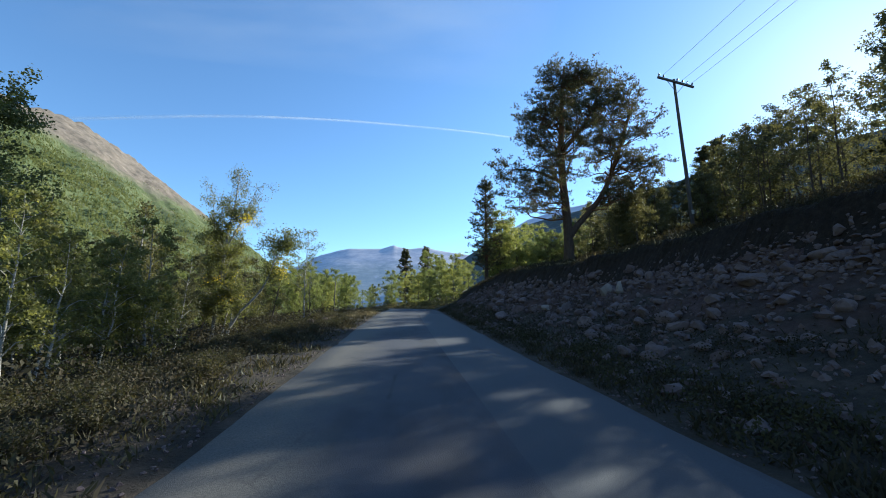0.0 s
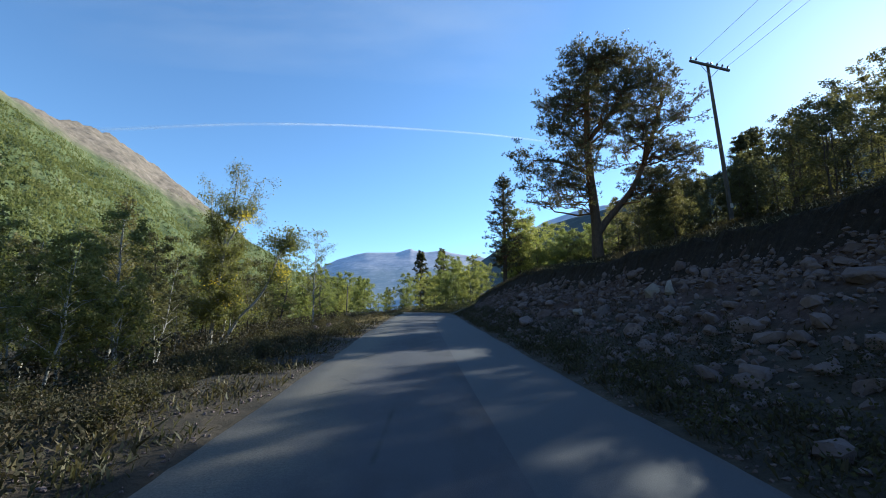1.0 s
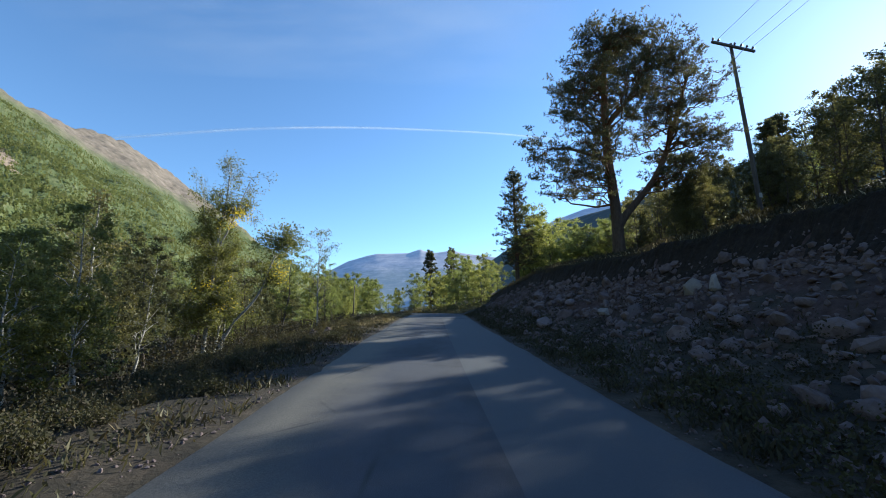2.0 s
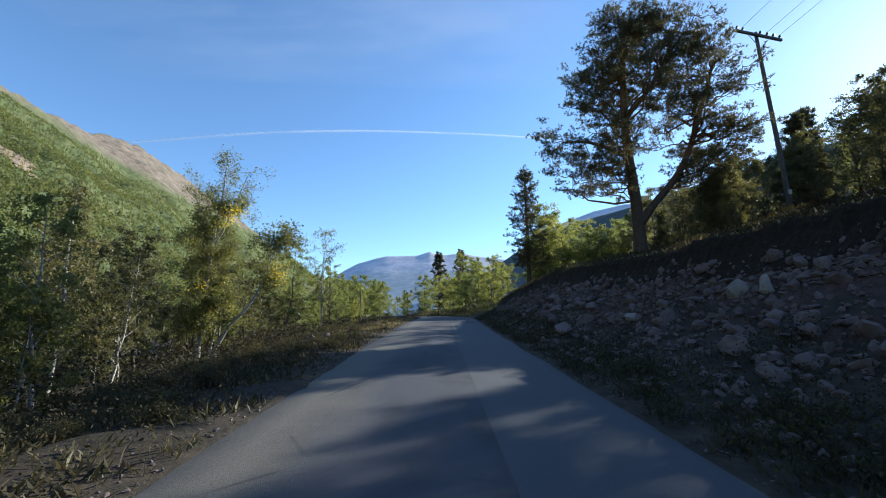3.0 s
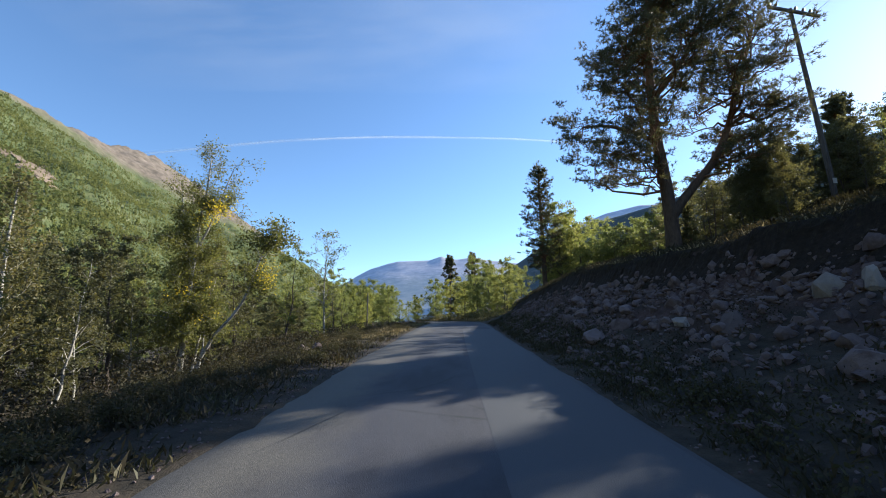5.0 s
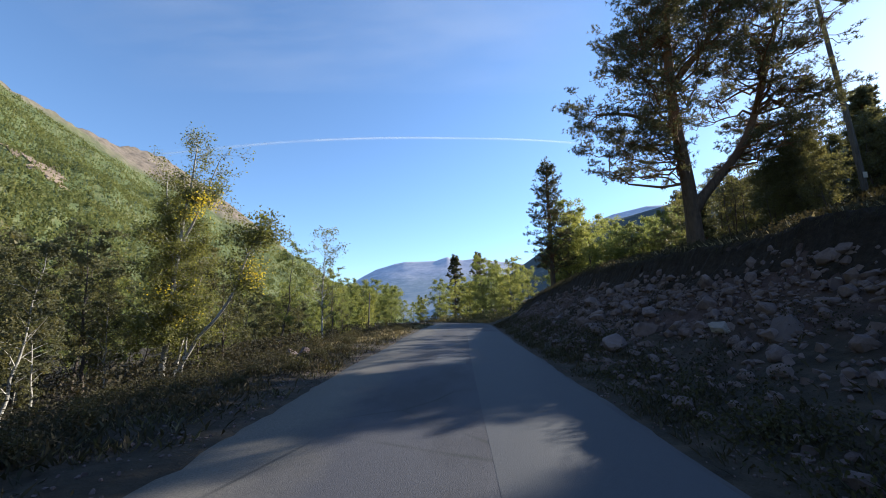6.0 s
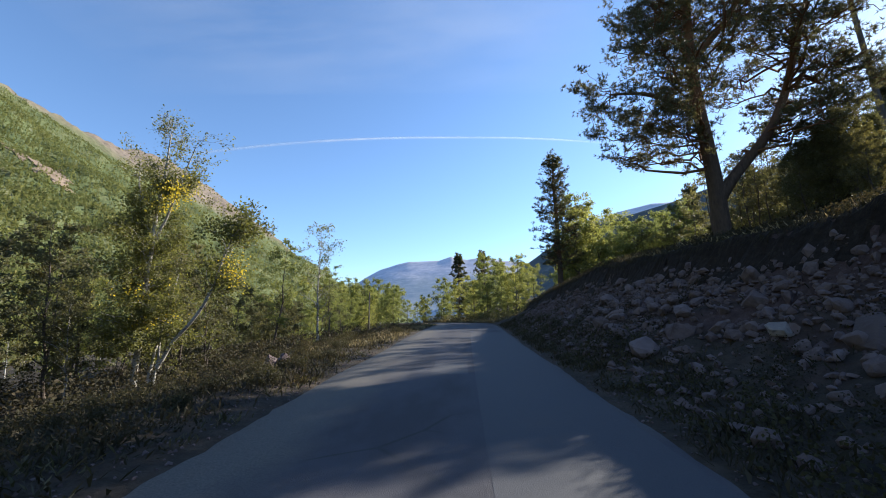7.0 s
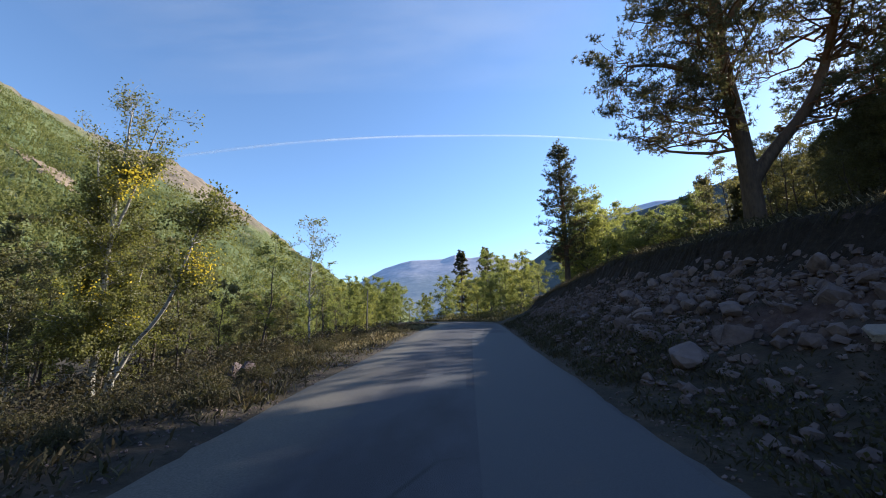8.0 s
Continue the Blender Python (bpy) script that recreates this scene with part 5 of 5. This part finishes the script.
blades("verge_grass", 17000, lambda r, n: clumped(r, n, -5.0, -2.1, 2, 36, 560, 0.13), 0.11, M_GRASS, "dry yellowish grass tufts along the road edge", 301, 0.7, 0.6)
blades("bank_foot_grass", 12000, lambda r, n: clumped(r, n, 2.12, 3.3, 2, 34, 420, 0.12), 0.13, M_HEATH, "dark grass and weeds along the foot of the bank", 322, 0.8, 0.7)
heath("bank_foot_plants", 16000, lambda r, n: clumped(r, n, 2.25, 3.4, 3, 34, 240, 0.15), 0.035, 0.20, M_SHRUB, "low green weeds at the road edge under the bank", 323)
blades("bank_grass", 4000, lambda r, n: clumped(r, n, 2.5, 5.5, 4, 34, 160, 0.2), 0.12, M_HEATH, "sparse dark grass on the stony bank", 302, 0.7, 0.6)


def crest_spots(rng, n):
    y = rng.uniform(4, 40, n)
    u = np.array(crest_u(y)) + rng.normal(size=n) * 0.12 - 0.02 + rng.exponential(1.0, n)
    return u + road_x(y), y


def lip_spots(rng, n):
    y = rng.uniform(4, 40, n)
    return np.array(crest_u(y)) + 0.16 * fbm(y, 2.0, 1.3, 5) - 0.08 + rng.normal(size=n) * 0.07 + road_x(y), y


def hanging_grass():
    """Roots and dead grass that droop from the turf edge."""
    rng = np.random.default_rng(320)
    x, y = lip_spots(rng, 6000)
    top = np.stack([x - 0.10, y, land(x + 0.22, y) + rng.uniform(-0.12, 0.06, len(x))], -1)
    h = rng.uniform(0.06, 0.26, len(x))[:, None]
    d = unit(np.stack([-0.45 + 0.2 * rng.normal(size=len(x)), 0.4 * rng.normal(size=len(x)), np.full(len(x), -0.7)], -1))
    side = unit(np.cross(d, rng.normal(size=(len(x), 3)))) * 0.0028
    v = np.stack([top - side, top + side, top + d * h], 1).reshape(-1, 3)
    o = part("hanging_grass", mesh_np("hanging_grass", v, np.arange(len(v)).reshape(-1, 3)), M_HEATH)
    tagged(o, "dead grass and roots drooping from the turf edge", "grass", kind="stuff")


hanging_grass()
blades("crest_grass", 20000, crest_spots, 0.12, M_HEATH, "dark turf and heather on top of the bank", 303, 0.6, 0.6)


heath("crest_heather", 30000, crest_spots, 0.045, 0.24, M_HEATH, "heather and blueberry shrubs on the bank's edge", 304)
heath("bank_plants", 15000, lambda r, n: clumped(r, n, 2.5, 5.0, 1, 34, 80, 0.16), 0.03, 0.22, M_HEATH, "low dark plants growing on the bank", 309)
heath("verge_heather", 44000, lambda r, n: clumped(r, n, -7.0, -2.5, 0, 38, 440, 0.3), 0.034, 0.30, M_HEATH, "low heather and shrubs in the verge", 305)
blades("verge_sprigs", 52000, lambda r, n: clumped(r, n, -7.4, -2.35, -3, 38, 700, 0.22), 0.15, M_HEATH, "dark upright heather sprigs in the verge", 312, 1.0, 0.6)
blades("crest_straw", 420, lambda r, n: (lambda y: (np.array(crest_u(y)) + 0.15 + r.exponential(0.3, n) + road_x(y), y))(r.uniform(9, 22, n)), 0.20, M_STRAW, "dry grass stalks on top of the bank", 325, 0.5, 0.5)
blades("dry_verge_grass", 3600, lambda r, n: clumped(r, n, -4.4, -2.2, 20, 38, 60, 0.28), 0.16, M_STRAW, "pale dry grass at the sunny road edge", 307)


def slope_spots(rng, n):
    y = rng.uniform(2, 34, n)
    return np.array(crest_u(y)) + rng.uniform(0.6, 11, n) + road_x(y), y


blades("slope_grass", 24000, slope_spots, 0.26, M_HEATH, "rough dark grass and heather above the bank", 308)
heath("undergrowth", 46000, lambda r, n: clumped(r, n, -19, -5.2, 4, 40, 420, 0.45), 0.075, 0.75, M_HEATH, "dark undergrowth below the birches", 306)


def bend_spots(rng, n):
    y = rng.uniform(41, 58, n)
    return road_x(y) + 2.4 + rng.exponential(2.6, n), y


blades("bend_grass", 9000, bend_spots, 0.34, M_STRAW, "dry grass on the outside of the bend", 310)
heath("bend_scrub", 18000, bend_spots, 0.10, 0.8, M_SHADED_LEAF, "low scrub on the outside of the bend", 311)


def earth_slide():
    """Bare earth where the valley side has slipped."""
    rows, cols, _ = hill.shape
    v, f = [], []
    at = {}
    for r in range(rows - 6):
        for c in range(cols - 1):
            q = hill[r, c]
            if math.hypot((q[0] + 404) * 0.45, q[1] - 368 - 0.15 * (q[0] + 404)) > 16 + 5 * float(fbm(q[0] * 0.2, q[1] * 0.2, 1.0, 3)):
                continue
            corner = []
            for i, j in ((r, c), (r + 1, c), (r + 1, c + 1), (r, c + 1)):
                if (i, j) not in at:
                    at[i, j] = len(v)
                    v.append(hill[i, j] + np.array([0.4, -0.1, 0.5]))
                corner.append(at[i, j])
            f.append(corner)
    o = part("earth_slide", mesh_np("earth_slide", v, f, True), M_SCREE)
    tagged(o, "bare tan earth slide on the wooded valley side", "scree", kind="structure")


earth_slide()


def far_woods():
    """Trees on the valley side, too many to count."""
    rng = np.random.default_rng(400)
    rows, cols, _ = hill.shape
    n = 82000
    az = np.radians(rng.uniform(11, 56, n))
    pick_s = rng.uniform(0, 0.93, n)
    pick_y = np.clip((130 + 570 * pick_s) / np.tan(az), 100, 2900)
    ys = hill[0, :, 1]
    ci = np.interp(pick_y, ys, np.arange(cols))
    ri = pick_s * HILL_ROWS
    r0, c0 = ri.astype(int), np.minimum(ci.astype(int), cols - 2)
    fr, fc = (ri - r0)[:, None], (ci - c0)[:, None]
    p = (hill[r0, c0] * (1 - fr) + hill[r0 + 1, c0] * fr) * (1 - fc) + hill[r0 + 1, c0 + 1] * fc
    bare = np.hypot((p[:, 0] + 404) * 0.55 + (p[:, 2] - 160) * 0.2, p[:, 1] - 368 - 0.15 * (p[:, 0] + 404)) > 11 + 4 * rng.normal(size=n)
    gaps = fbm(p[:, 0] * 0.03, p[:, 1] * 0.03, 1.0, 4) + rng.normal(size=n) * 0.3
    line = np.interp(p[:, 1], (560, 700, 900), (0.96, 0.88, 0.68)) + 0.12 * fbm(p[:, 1] * 0.012, p[:, 0] * 0.012, 1.0, 4) + rng.normal(size=n) * 0.06
    keep = (gaps > -0.55) & (pick_s < line) & bare
    p, thin = p[keep], np.clip((line - pick_s)[keep] * 5, 0.28, 1.0)
    n = len(p)
    h = np.clip(rng.lognormal(1.25, 0.42, n), 1.2, 8.5) * thin
    w = np.clip(h * rng.uniform(0.18, 0.40, n), 0.5, 2.1)
    p = p - np.array([0, 0, 0.4])
    k = 9                                                # sprays of foliage to a crown
    q = rng.uniform(0.05, 1.0, (n, k)) ** 0.85
    a = rng.uniform(0, 6.28, (n, k))
    r = w[:, None] * np.clip(1.12 - q, 0.12, 0.9) * rng.uniform(0.2, 1.0, (n, k))
    c = p[:, None, :] + np.stack([r * np.cos(a), r * np.sin(a), h[:, None] * q], -1)
    s = (0.34 * w + 0.07 * h)[:, None, None] * rng.uniform(0.7, 1.4, (n, k, 1))
    d1 = unit(rng.normal(size=(n, k, 3)) * np.array([0.8, 0.8, 1.2]))
    d2 = unit(np.cross(d1, rng.normal(size=(n, k, 3))))
    v = np.stack([c - d1 * s * 0.8 + d2 * s * 0.55, c - d1 * s * 0.6 - d2 * s * 0.6, c + d1 * s], 2)
    o = part("far_woods", mesh_np("far_woods", v.reshape(-1, 3), np.arange(n * k * 3).reshape(-1, 3)), M_FAR_LEAF)
    tagged(o, "birch and pine wood covering the valley side", "woods", kind="stuff")


far_woods()
